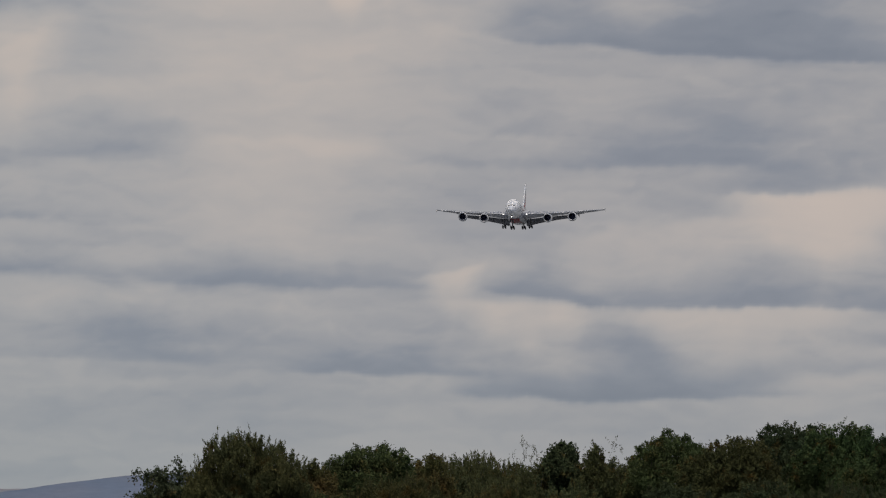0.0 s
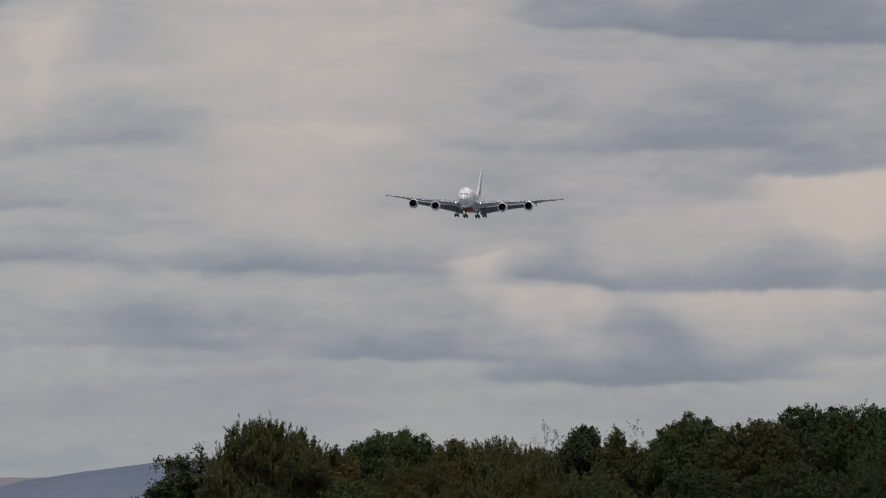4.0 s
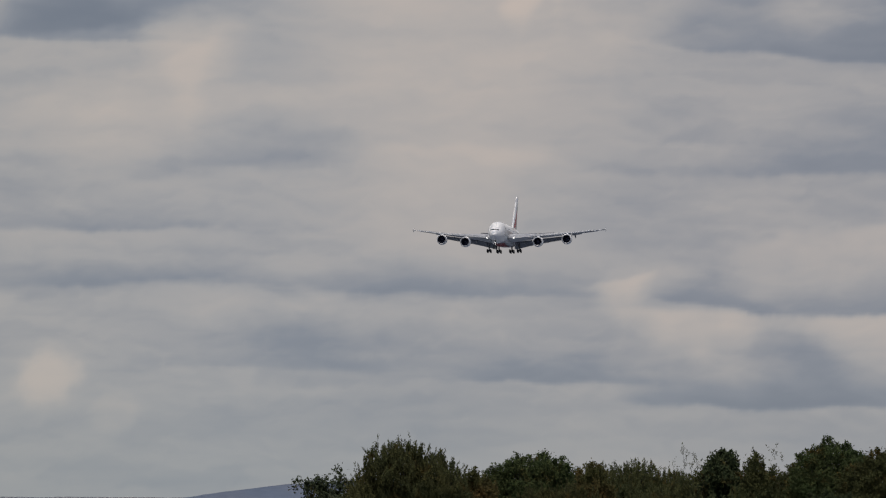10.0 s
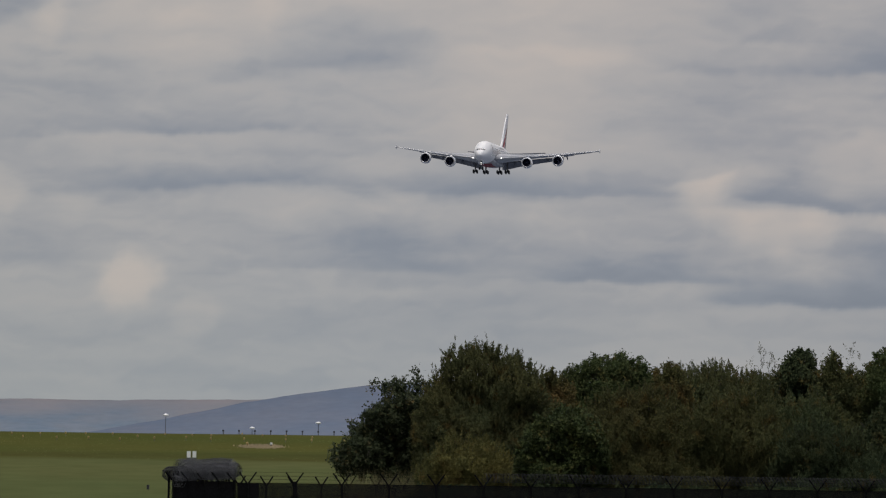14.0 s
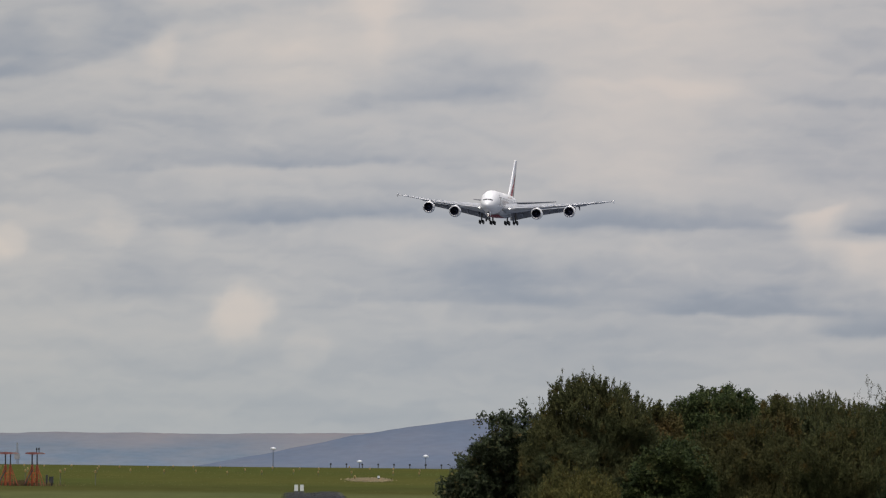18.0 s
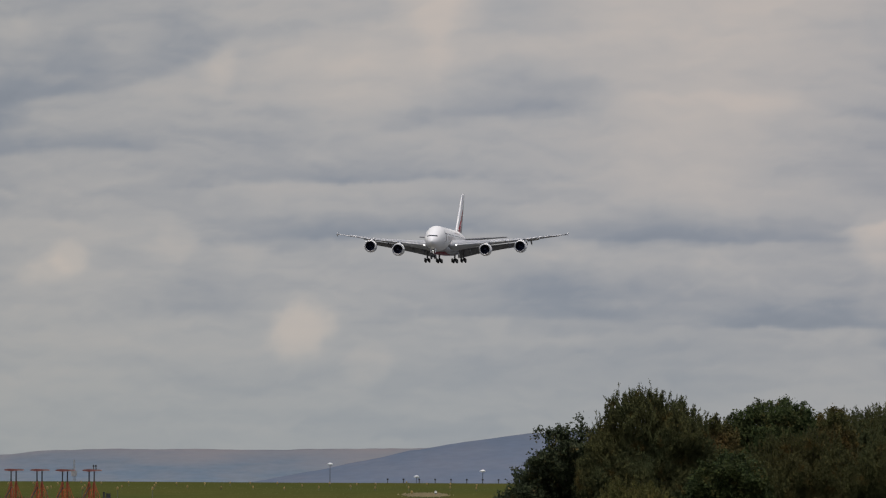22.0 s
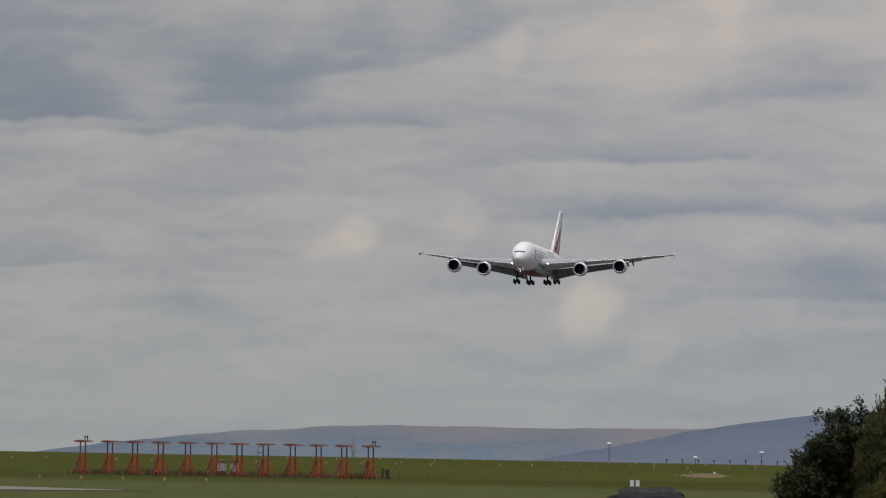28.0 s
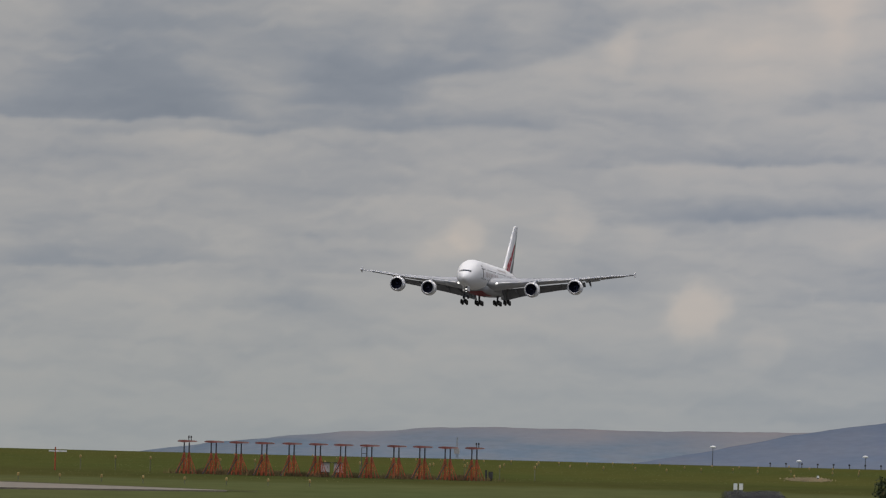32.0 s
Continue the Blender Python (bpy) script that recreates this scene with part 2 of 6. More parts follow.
CABINET = mat("cabinet_pale_paint", (0.42, 0.39, 0.385), rough=0.5, s1=1.5, s2=9, grain=0.08)
YELLOW = mat("light_fitting_yellow", (0.36, 0.25, 0.09), rough=0.5, s1=3, s2=20, grain=0.1)
POST_PALE = mat("post_weathered_paint", (0.17, 0.17, 0.11), rough=0.7, s1=3, s2=20, grain=0.2)
CONCRETE = mat("pale_concrete", (0.178, 0.152, 0.116), rough=0.85, s1=0.12, s2=1.5, grain=0.15, col2=(0.16, 0.14, 0.11), bump=0.2)
CONCRETE_DULL = mat("dull_stained_concrete", (0.15, 0.14, 0.11), rough=0.9, s1=0.6, s2=5, grain=0.2, col2=(0.11, 0.11, 0.08), bump=0.2)
VERGE_DARK = mat("dark_verge_tone", (0.062, 0.058, 0.028), rough=0.95, spec=0.05, s1=0.3, s2=3, grain=0.3, col2=(0.06, 0.055, 0.03))
BARK = mat("bark_brown", (0.035, 0.029, 0.022), rough=0.9, s1=3, s2=18, grain=0.4, bump=0.6, col2=(0.024, 0.02, 0.016))
GRASS_MOWN = mat("grass_mown", (0.064, 0.080, 0.031), spec=0.0, rough=0.95, s1=0.035, s2=0.5, grain=0.10, col2=(0.080, 0.084, 0.033), bump=0.15, stretch=(0.7, 0.14, 1), low=0.35, high=0.65)


def add_rough_belt(m):
    """Unmown grass of a darker, browner green beyond y = 806, with a darker margin at its near edge."""
    nt = m.node_tree
    vary = nt.nodes["Hue/Saturation/Value"]
    base = nt.nodes["Principled BSDF"].inputs["Base Color"]
    tc, sep = nt.nodes.new("ShaderNodeTexCoord"), nt.nodes.new("ShaderNodeSeparateXYZ")
    nt.links.new(tc.outputs["Object"], sep.inputs[0])
    wob = nt.nodes.new("ShaderNodeTexNoise")
    wob.inputs["Scale"].default_value = 0.03
    nt.links.new(tc.outputs["Object"], wob.inputs["Vector"])
    add = nt.nodes.new("ShaderNodeMath")
    add.operation, add.inputs[2].default_value = "MULTIPLY_ADD", 0
    add.inputs[1].default_value = 55
    nt.links.new(wob.outputs["Fac"], add.inputs[0])
    nt.links.new(sep.outputs["Y"], add.inputs[2])
    ramp = nt.nodes.new("ShaderNodeMapRange")
    ramp.inputs["From Min"].default_value, ramp.inputs["From Max"].default_value = 792, 1412
    nt.links.new(add.outputs[0], ramp.inputs["Value"])
    cr = nt.nodes.new("ShaderNodeValToRGB")
    e = cr.color_ramp.elements
    e[0].position, e[0].color = 0.0, (1, 1, 1, 1)
    e[1].position, e[1].color = 1.0, (0.74, 0.74, 0.56, 1)
    for p, c in ((0.045, (1.0, 1.0, 1.0, 1)), (0.10, (0.76, 0.69, 0.57, 1)), (0.13, (0.72, 0.67, 0.55, 1)), (0.24, (0.87, 0.81, 0.61, 1)), (0.5, (0.84, 0.79, 0.58, 1))):
        n = e.new(p)
        n.color = c
    nt.links.new(ramp.outputs["Result"], cr.inputs["Fac"])
    mx = nt.nodes.new("ShaderNodeMix")
    mx.data_type, mx.blend_type = "RGBA", "MULTIPLY"
    mx.inputs["Factor"].default_value = 1.0
    nt.links.new(vary.outputs["Color"], mx.inputs["A"])
    nt.links.new(cr.outputs["Color"], mx.inputs["B"])
    # unseen farmland and roofs beyond the crest, greyed to bounce light onto the airliner
    far = nt.nodes.new("ShaderNodeMapRange")
    far.inputs["From Min"].default_value, far.inputs["From Max"].default_value = 1450, 1600
    nt.links.new(sep.outputs["Y"], far.inputs["Value"])
    plain = nt.nodes.new("ShaderNodeMix")
    plain.data_type = "RGBA"
    plain.inputs["B"].default_value = (0.115, 0.112, 0.100, 1)
    nt.links.new(far.outputs["Result"], plain.inputs["Factor"])
    nt.links.new(mx.outputs["Result"], plain.inputs["A"])
    nt.links.new(plain.outputs["Result"], base)


add_rough_belt(GRASS_MOWN)
STRAW = mat("dry_straw_grass", (0.38, 0.32, 0.17), rough=0.95, s1=0.5, s2=5, grain=0.2, spread=0.15)
RUSTY_GRASS = mat("dead_rusty_grass", (0.115, 0.080, 0.038), spec=0.1, rough=0.95, s1=0.2, s2=3, grain=0.3, spread=0.4, col2=(0.085, 0.075, 0.032))
SEED_GRASS = mat("pale_seed_heads", (0.115, 0.115, 0.050), spec=0.1, rough=0.9, s1=0.5, s2=4, grain=0.2, spread=0.25)
ROUGH_BLADE = mat("rough_grass_blades", (0.095, 0.108, 0.036), spec=0.1, rough=0.9, s1=0.05, s2=2, grain=0.12, spread=0.14, col2=(0.100, 0.098, 0.034))
for blade in (STRAW, RUSTY_GRASS, SEED_GRASS, ROUGH_BLADE):
    soften(blade, (0, 0, 1.0), 0.3)
LEAF_WILLOW = leaf_mat("leaf_willow", (0.054, 0.068, 0.031), (0.066, 0.071, 0.028))
LEAF_DARK = leaf_mat("leaf_dark_green", (0.031, 0.045, 0.022), (0.040, 0.050, 0.022))
LEAF_SHEEN = leaf_mat("leaf_grey_sheen", (0.042, 0.051, 0.025), (0.033, 0.043, 0.020), 0.16)
LEAF_SHEEN.node_tree.nodes["Principled BSDF"].inputs["Roughness"].default_value = 0.5
LEAF_SHEEN.node_tree.nodes["Principled BSDF"].inputs["Specular IOR Level"].default_value = 0.06
LEAF_FRESH = leaf_mat("leaf_fresh_green", (0.042, 0.068, 0.026), (0.054, 0.068, 0.026))
LEAF_OLIVE = leaf_mat("leaf_olive", (0.062, 0.062, 0.024), (0.052, 0.058, 0.023))
LEAF_RUST = leaf_mat("leaf_turning", (0.090, 0.061, 0.024), (0.061, 0.065, 0.024))
LEAF_GLOSSY = leaf_mat("leaf_glossy_green", (0.028, 0.041, 0.014), (0.050, 0.062, 0.020), 0.30, 1.4)
LEAF_GLOSSY.node_tree.nodes["Principled BSDF"].inputs["Roughness"].default_value = 0.55
LEAF_GLOSSY.node_tree.nodes["Principled BSDF"].inputs["Specular IOR Level"].default_value = 0.06
LEAF_YELLOW = leaf_mat("leaf_yellow_green", (0.104, 0.094, 0.029), (0.074, 0.077, 0.027))


# ---- mesh helpers ----
def mesh_of(name, verts, faces, material=None, smooth=False):
    me = bpy.data.meshes.new(name)
    me.from_pydata([tuple(v) for v in verts], [], [tuple(f) for f in faces])
    if material:
        me.materials.append(material)
    if smooth:
        me.polygons.foreach_set("use_smooth", [True] * len(me.polygons))
    me.update()
    return me


def part(name, me, parent, label="", place=None):
    ob = new(name, me)
    if parent is not None:
        ob.parent = parent
    if place is not None:
        ob.matrix_basis = place
    if label:
        ob["label"] = label
    return ob


class Build:
    """Collects vertices and faces for one mesh."""

    def __init__(self):
        self.v, self.f = [], []

    def add(self, verts, faces):
        o = len(self.v)
        self.v += [tuple(p) for p in verts]
        self.f += [tuple(i + o for i in f) for f in faces]
        return self

    def box(self, x0, x1, y0, y1, z0, z1):
        v = [(x, y, z) for x in (x0, x1) for y in (y0, y1) for z in (z0, z1)]
        return self.add(v, [(0, 1, 3, 2), (4, 6, 7, 5), (0, 4, 5, 1), (2, 3, 7, 6), (0, 2, 6, 4), (1, 5, 7, 3)])

    def tube(self, a, b, r0, r1=None, n=8, caps=True):
        a, b = Vector(a), Vector(b)
        r1 = r0 if r1 is None else r1
        q = (b - a).to_track_quat("Z", "Y")
        ring = [q @ Vector((math.cos(2 * math.pi * k / n), math.sin(2 * math.pi * k / n), 0)) for k in range(n)]
        v = [a + d * r0 for d in ring] + [b + d * r1 for d in ring]
        f = [(k, (k + 1) % n, n + (k + 1) % n, n + k) for k in range(n)]
        if caps:
            f += [tuple(reversed(range(n))), tuple(range(n, 2 * n))]
        return self.add(v, f)

    def loft(self, rings, close_a=True, close_b=True):
        n = len(rings[0])
        v = [p for r in rings for p in r]
        f = []
        for i in range(len(rings) - 1):
            for k in range(n):
                f.append((i * n + k, i * n + (k + 1) % n, (i + 1) * n + (k + 1) % n, (i + 1) * n + k))
        if close_a:
            f.append(tuple(reversed(range(n))))
        if close_b:
            f.append(tuple(range((len(rings) - 1) * n, len(rings) * n)))
        return self.add(v, f)

    def lathe(self, profile, centre, n=24, caps=True):
        """profile: (y, r) along the y axis through centre."""
        cx, cy, cz = centre
        return self.loft([[(cx + r * math.sin(2 * math.pi * k / n), cy + y, cz + r * math.cos(2 * math.pi * k / n)) for k in range(n)] for y, r in profile], caps, caps)

    def mesh(self, name, material, smooth=False):
        return mesh_of(name, self.v, self.f, material, smooth)


# ---- ground: one sheet; the airfield rises gently to a crest, then falls away ----
def ground_z(x, y):
    base = float(np.interp(y, [-200, 12, 45, 120, 300, 460, 850, 1300, 1420, 1700, 5000], [3.2, 3.2, 2.6, 0.4, -0.1, 0.0, 2.85, 4.42, 4.1, 0.0, -4.0]))
    return base


def make_ground():
    ys = [-4900, -3000, -1500, -600, -200, -60, 0, 12, 28, 45, 80, 120, 200, 300, 380, 420, 460] + list(range(500, 1320, 20)) + [1360, 1420, 1550, 1700, 2000, 2600, 3300, 4000, 4900]
    xs = [-4900, -3000, -1500, -700, -300, -150] + list(range(-100, 101, 10)) + [150, 300, 700, 1500, 3000, 4900]
    v, f = [], []
    for y in ys:
        for x in xs:
            near = 450 < y < 1330 and abs(x) < 320
            v.append((x, y, ground_z(x, y) + (0.10 * noise.noise((x * 0.03, y * 0.012, 3.1)) if near else 0)))
    nx = len(xs)
    for j in range(len(ys) - 1):
        for i in range(nx - 1):
            f.append((j * nx + i, j * nx + i + 1, (j + 1) * nx + i + 1, (j + 1) * nx + i))
    g = part("ground", mesh_of("ground", v, f, GRASS_MOWN, smooth=True), None)
    tagged(g, "green mown airfield grass rising gently to a crest", "ground", kind="structure")


make_ground()


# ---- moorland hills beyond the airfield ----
# distance haze is mixed into these blue and purple base colours
MOOR_FAR = mat("far_moor_haze_tint", (0.142, 0.186, 0.240), spec=0.0, rough=1.0, s1=0.040, s2=0.2, grain=0.07, col2=(0.170, 0.200, 0.240), stretch=(1, 0.14, 5))
MOOR_NEAR = mat("near_moor_haze_tint", (0.116, 0.144, 0.196), spec=0.0, rough=1.0, s1=0.035, s2=0.2, grain=0.06, col2=(0.132, 0.152, 0.197), stretch=(1, 0.14, 5))


def make_hill(name, label, material, azs, heights, d_foot, d_top, seed):
    """A hill whose crest runs over bearings azs (in 1/17956 rad) at the apparent heights given."""
    v, f = [], []
    cols = np.arange(azs[0], azs[-1] + 1, 16.0)
    steps = np.linspace(0, 1, 14)
    for a in cols:
        crest = np.interp(a, azs, heights) + 1.6 * noise.noise((a * 0.02, seed, 0)) + 0.8 * noise.noise((a * 0.07, seed, 4))
        for s in steps:
            d = d_foot + (d_top - d_foot) * s
            fold = 0.16 * noise.noise((a * 0.008 + seed, s * 2.2, 1.0)) * math.sin(math.pi * s)
            z = -8 + (EYE + crest / 17956 * d_top + 8) * min(1, max(0, s ** 0.8 + fold * (1 - s)))
            v.append((d * math.sin(a / 17956), d * math.cos(a / 17956), z))
        v.append(((d_top + 90) * math.sin(a / 17956), (d_top + 90) * math.cos(a / 17956), -10))
    n = len(steps) + 1
    for i in range(len(cols) - 1):
        for k in range(n - 1):
            f.append((i * n + k, (i + 1) * n + k, (i + 1) * n + k + 1, i * n + k + 1))
    ob = part(name, mesh_of(name, v, f, material, smooth=True), None)
    tagged(ob, label, "hill", kind="structure")


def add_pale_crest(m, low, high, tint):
    """Pale bents on the upper slopes of a moor, fading into the haze-tinted heather below."""
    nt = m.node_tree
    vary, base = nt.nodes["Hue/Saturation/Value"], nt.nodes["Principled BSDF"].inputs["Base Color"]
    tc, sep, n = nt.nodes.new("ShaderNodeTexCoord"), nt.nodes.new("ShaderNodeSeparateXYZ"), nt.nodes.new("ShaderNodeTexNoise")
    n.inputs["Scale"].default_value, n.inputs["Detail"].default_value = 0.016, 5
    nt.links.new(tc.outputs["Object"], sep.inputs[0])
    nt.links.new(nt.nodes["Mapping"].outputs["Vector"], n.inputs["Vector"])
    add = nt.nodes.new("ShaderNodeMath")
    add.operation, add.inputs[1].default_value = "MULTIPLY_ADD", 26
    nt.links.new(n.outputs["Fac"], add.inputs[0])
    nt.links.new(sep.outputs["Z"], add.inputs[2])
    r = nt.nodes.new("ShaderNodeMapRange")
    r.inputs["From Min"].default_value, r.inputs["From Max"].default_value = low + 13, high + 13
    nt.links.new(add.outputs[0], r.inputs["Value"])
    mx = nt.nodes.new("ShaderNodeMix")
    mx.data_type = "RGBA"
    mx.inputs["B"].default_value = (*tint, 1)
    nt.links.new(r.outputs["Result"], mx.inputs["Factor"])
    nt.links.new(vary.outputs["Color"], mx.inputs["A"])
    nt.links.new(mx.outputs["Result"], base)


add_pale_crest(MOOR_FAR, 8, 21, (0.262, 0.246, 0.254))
make_hill("backdrop_moor_far", "moorland plateau tinted blue-grey for haze, with pale upper slopes", MOOR_FAR,
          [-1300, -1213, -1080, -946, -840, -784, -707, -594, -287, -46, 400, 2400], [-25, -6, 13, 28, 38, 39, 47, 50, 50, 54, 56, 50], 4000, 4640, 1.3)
make_hill("backdrop_moor_near", "dusky purple heather hill with haze put into its colour", MOOR_NEAR,
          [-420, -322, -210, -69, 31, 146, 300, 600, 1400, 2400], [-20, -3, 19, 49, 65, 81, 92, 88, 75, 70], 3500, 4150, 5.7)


# ---- sky: a far ring of overcast that drifts slowly ----
def lattice(u, v, seed):
    r = np.random.RandomState(seed).rand(64, 64)
    iu, iv = np.floor(u).astype(int), np.floor(v).astype(int)
    fu, fv = u - iu, v - iv
    fu, fv = fu * fu * (3 - 2 * fu), fv * fv * (3 - 2 * fv)
    g = lambda a, b: r[a % 64, b % 64]
    return (g(iu, iv) * (1 - fu) + g(iu + 1, iv) * fu) * (1 - fv) + (g(iu, iv + 1) * (1 - fu) + g(iu + 1, iv + 1) * fu) * fv


def fractal(u, v, seed, octaves=5):
    total, amp, norm = 0, 1.0, 0
    for k in range(octaves):
        total = total + amp * lattice(u * 2 ** k + 7.3 * k, v * 2 ** k + 3.1 * k, seed + k)
        norm += amp
        amp *= 0.52
    return total / norm - 0.5


BANKS, PUFFS = [], []


def bank(az0, el0, az1, el1, body, tone, crisp):
    """A bank of cloud along an edge between two bearings (1/17956 rad): body > 0 lies over a flat base, body < 0 hangs under a lit top."""
    BANKS.append((az0, el0, az1, el1, body, tone, crisp))


bank(769, 873, 1021, 850, 150, -0.26, 4)
bank(961, 851, 1542, 838, 150, -0.29, 4)
bank(885, 640, 1345, 649, 95, -0.22, 6)
bank(595, 646, 985, 644, 45, -0.12, 7)
bank(1186, 609, 1546, 620, 60, -0.12, 14)
bank(1186, 592, 1546, 625, -130, 0.40, 4)
bank(868, 525, 1327, 561, -90, 0.21, 10)
bank(1286, 596, 1546, 615, -80, 0.16, 5)
bank(752, 420, 970, 402, 48, -0.20, 3)
bank(910, 400, 1550, 398, 48, -0.20, 4)
bank(644, 443, 759, 473, -70, 0.24, 4)
bank(690, 404, 990, 400, -75, 0.22, 6)
bank(970, 393, 1470, 401, -60, 0.22, 5)
bank(841, 377, 971, 384, -50, 0.10, 6)
bank(-110, 430, 169, 435, 26, -0.13, 4)
bank(90, 423, 645, 425, 30, -0.20, 4)
bank(109, 434, 269, 435, -40, 0.08, 8)
bank(713, 236, 923, 233, 75, -0.22, 4)
bank(790, 230, 1330, 243, 42, -0.22, 4)
bank(900, 233, 1170, 240, 105, -0.24, 5)
bank(1163, 253, 1432, 298, 45, -0.10, 9)
bank(413, 278, 773, 267, 40, -0.17, 4)
bank(1281, 334, 1361, 335, 22, -0.10, 5)
bank(-8, 316, 532, 325, 45, -0.11, 10)
bank(-147, 285, 332, 285, 18, -0.09, 4)
bank(1203, 244, 1552, 311, -70, 0.10, 10)
bank(-160, 896, 50, 890, -120, 0.25, 20)
bank(48, 980, 759, 965, -230, 0.15, 25)
bank(600, 922, 760, 930, -70, 0.10, 10)
bank(-154, 624, 275, 655, 95, -0.13, 10)
bank(234, 689, 564, 691, -90, 0.09, 9)
bank(146, 613, 766, 600, -130, 0.07, 14)
bank(1303, 756, 1463, 769, -60, 0.06, 10)
bank(-401, 868, -171, 893, 150, -0.25, 6)
bank(-191, 897, 38, 966, 110, -0.20, 9)
bank(-110, 824, -11, 876, -80, 0.13, 7)
bank(-339, 800, -40, 815, -60, 0.07, 12)
bank(479, 934, 558, 965, -45, 0.26, 6)
bank(548, 970, 618, 996, -35, 0.20, 6)
bank(648, 977, 698, 987, -30, 0.20, 5)
bank(398, 963, 478, 969, 40, -0.12, 8)
bank(558, 963, 658, 977, 30, -0.10, 6)
bank(12, 691, 282, 706, 50, -0.06, 10)
bank(-596, 514, 23, 537, 34, -0.13, 4)
bank(-456, 528, 3, 532, -45, 0.09, 5)
bank(-597, 594, -198, 610, 60, -0.07, 12)
bank(-595, 415, -465, 421, -40, 0.12, 8)
bank(-593, 285, -383, 295, 55, -0.07, 10)
bank(27, 285, 297, 282, 90, -0.05, 8)
bank(-3, 282, 77, 283, -40, 0.08, 9)
bank(-155, 430, 165, 404, -60, 0.06, 14)
bank(-460, 864, -10, 862, 90, -0.22, 4)
bank(-868, 665, -594, 683, 130, -0.11, 7)
bank(-629, 692, -410, 779, 90, -0.09, 9)
bank(-639, 687, -390, 769, -70, 0.08, 6)
bank(-430, 774, -90, 822, -110, 0.09, 9)
bank(191, 679, 391, 695, -60, 0.05, 9)
bank(93, 413, 493, 414, 38, -0.12, 5)
bank(74, 298, 494, 286, 50, -0.10, 7)
bank(374, 277, 834, 269, 38, -0.09, 4)
bank(-676, 295, -346, 305, 70, -0.08, 9)
bank(371, 705, 612, 667, -60, 0.10, 9)
bank(673, 487, 793, 488, -80, 0.06, 14)
bank(-1075, 610, -745, 624, 160, -0.14, 6)
bank(-857, 802, -668, 825, -60, 0.10, 10)
bank(-514, 567, -314, 579, 30, -0.05, 8)
bank(-1411, 556, -1052, 567, 26, -0.10, 4)
bank(-349, 424, -19, 443, 38, -0.12, 5)
bank(-449, 412, -339, 424, -22, 0.10, 6)
bank(-1125, 209, -865, 224, 50, -0.04, 10)
bank(-315, 744, 284, 800, -90, 0.11, 10)
bank(-504, 721, -275, 780, -70, 0.10, 6)
bank(-1606, 575, -1087, 590, 110, -0.31, 4)
bank(-1609, 692, -849, 692, 200, -0.13, 30)
bank(-1126, 563, -766, 576, 60, -0.15, 5)
bank(-908, 640, -589, 703, 70, -0.07, 8)
bank(-806, 573, -536, 585, 30, -0.10, 5)
bank(-500, 728, -411, 768, -60, 0.12, 6)
bank(-471, 771, 89, 794, -110, 0.10, 12)
bank(-1599, 317, -1140, 326, 50, -0.18, 4)
bank(-1366, 564, -926, 570, -70, 0.08, 8)
bank(-1137, 214, -877, 226, 45, -0.04, 9)
bank(-1593, 73, -1454, 87, -60, 0.12, 12)
bank(-1536, 184, -1237, 202, -60, 0.05, 14)
bank(-996, 178, -776, 189, -50, 0.07, 10)
bank(-208, 606, 251, 679, 55, -0.08, 9)
bank(-868, 582, -548, 586, 30, -0.09, 4)
bank(-502, 422, 97, 445, 38, -0.10, 5)
bank(-4, 1069, 898, 1038, -420, 0.07, 60)
bank(-241, 879, 760, 831, -420, 0.06, 60)
bank(-111, 922, 830, 948, -420, 0.05, 60)
bank(-456, 837, 283, 879, -300, 0.04, 40)
bank(-120, 160, 520, 170, 330, -0.04, 40)
bank(-40, 985, 620, 975, -280, 0.07, 50)
bank(100, 180, 1550, 190, 150, -0.05, 40)


def puff(az, el, size, tone):
    """A rounded lit head of cloud."""
    PUFFS.append((az, el, size, tone))


puff(-301, 268, 56, 0.32)
puff(-180, 200, 50, 0.13)
puff(-525, 415, 45, 0.12)
puff(-714, 388, 36, 0.28)
puff(-748, 368, 32, 0.16)
puff(-782, 352, 30, 0.12)
puff(-79, 843, 90, 0.16)
puff(-310, 256, 55, 0.20)
puff(519, 950, 36, 0.20)
puff(563, 977, 30, 0.16)
puff(673, 982, 26, 0.16)
puff(499, 929, 24, 0.14)
puff(1407, 548, 110, 0.12)
puff(709, 444, 44, 0.10)
puff(811, 361, 70, 0.10)
puff(921, 378, 50, 0.10)
puff(185, 435, 100, 0.05)


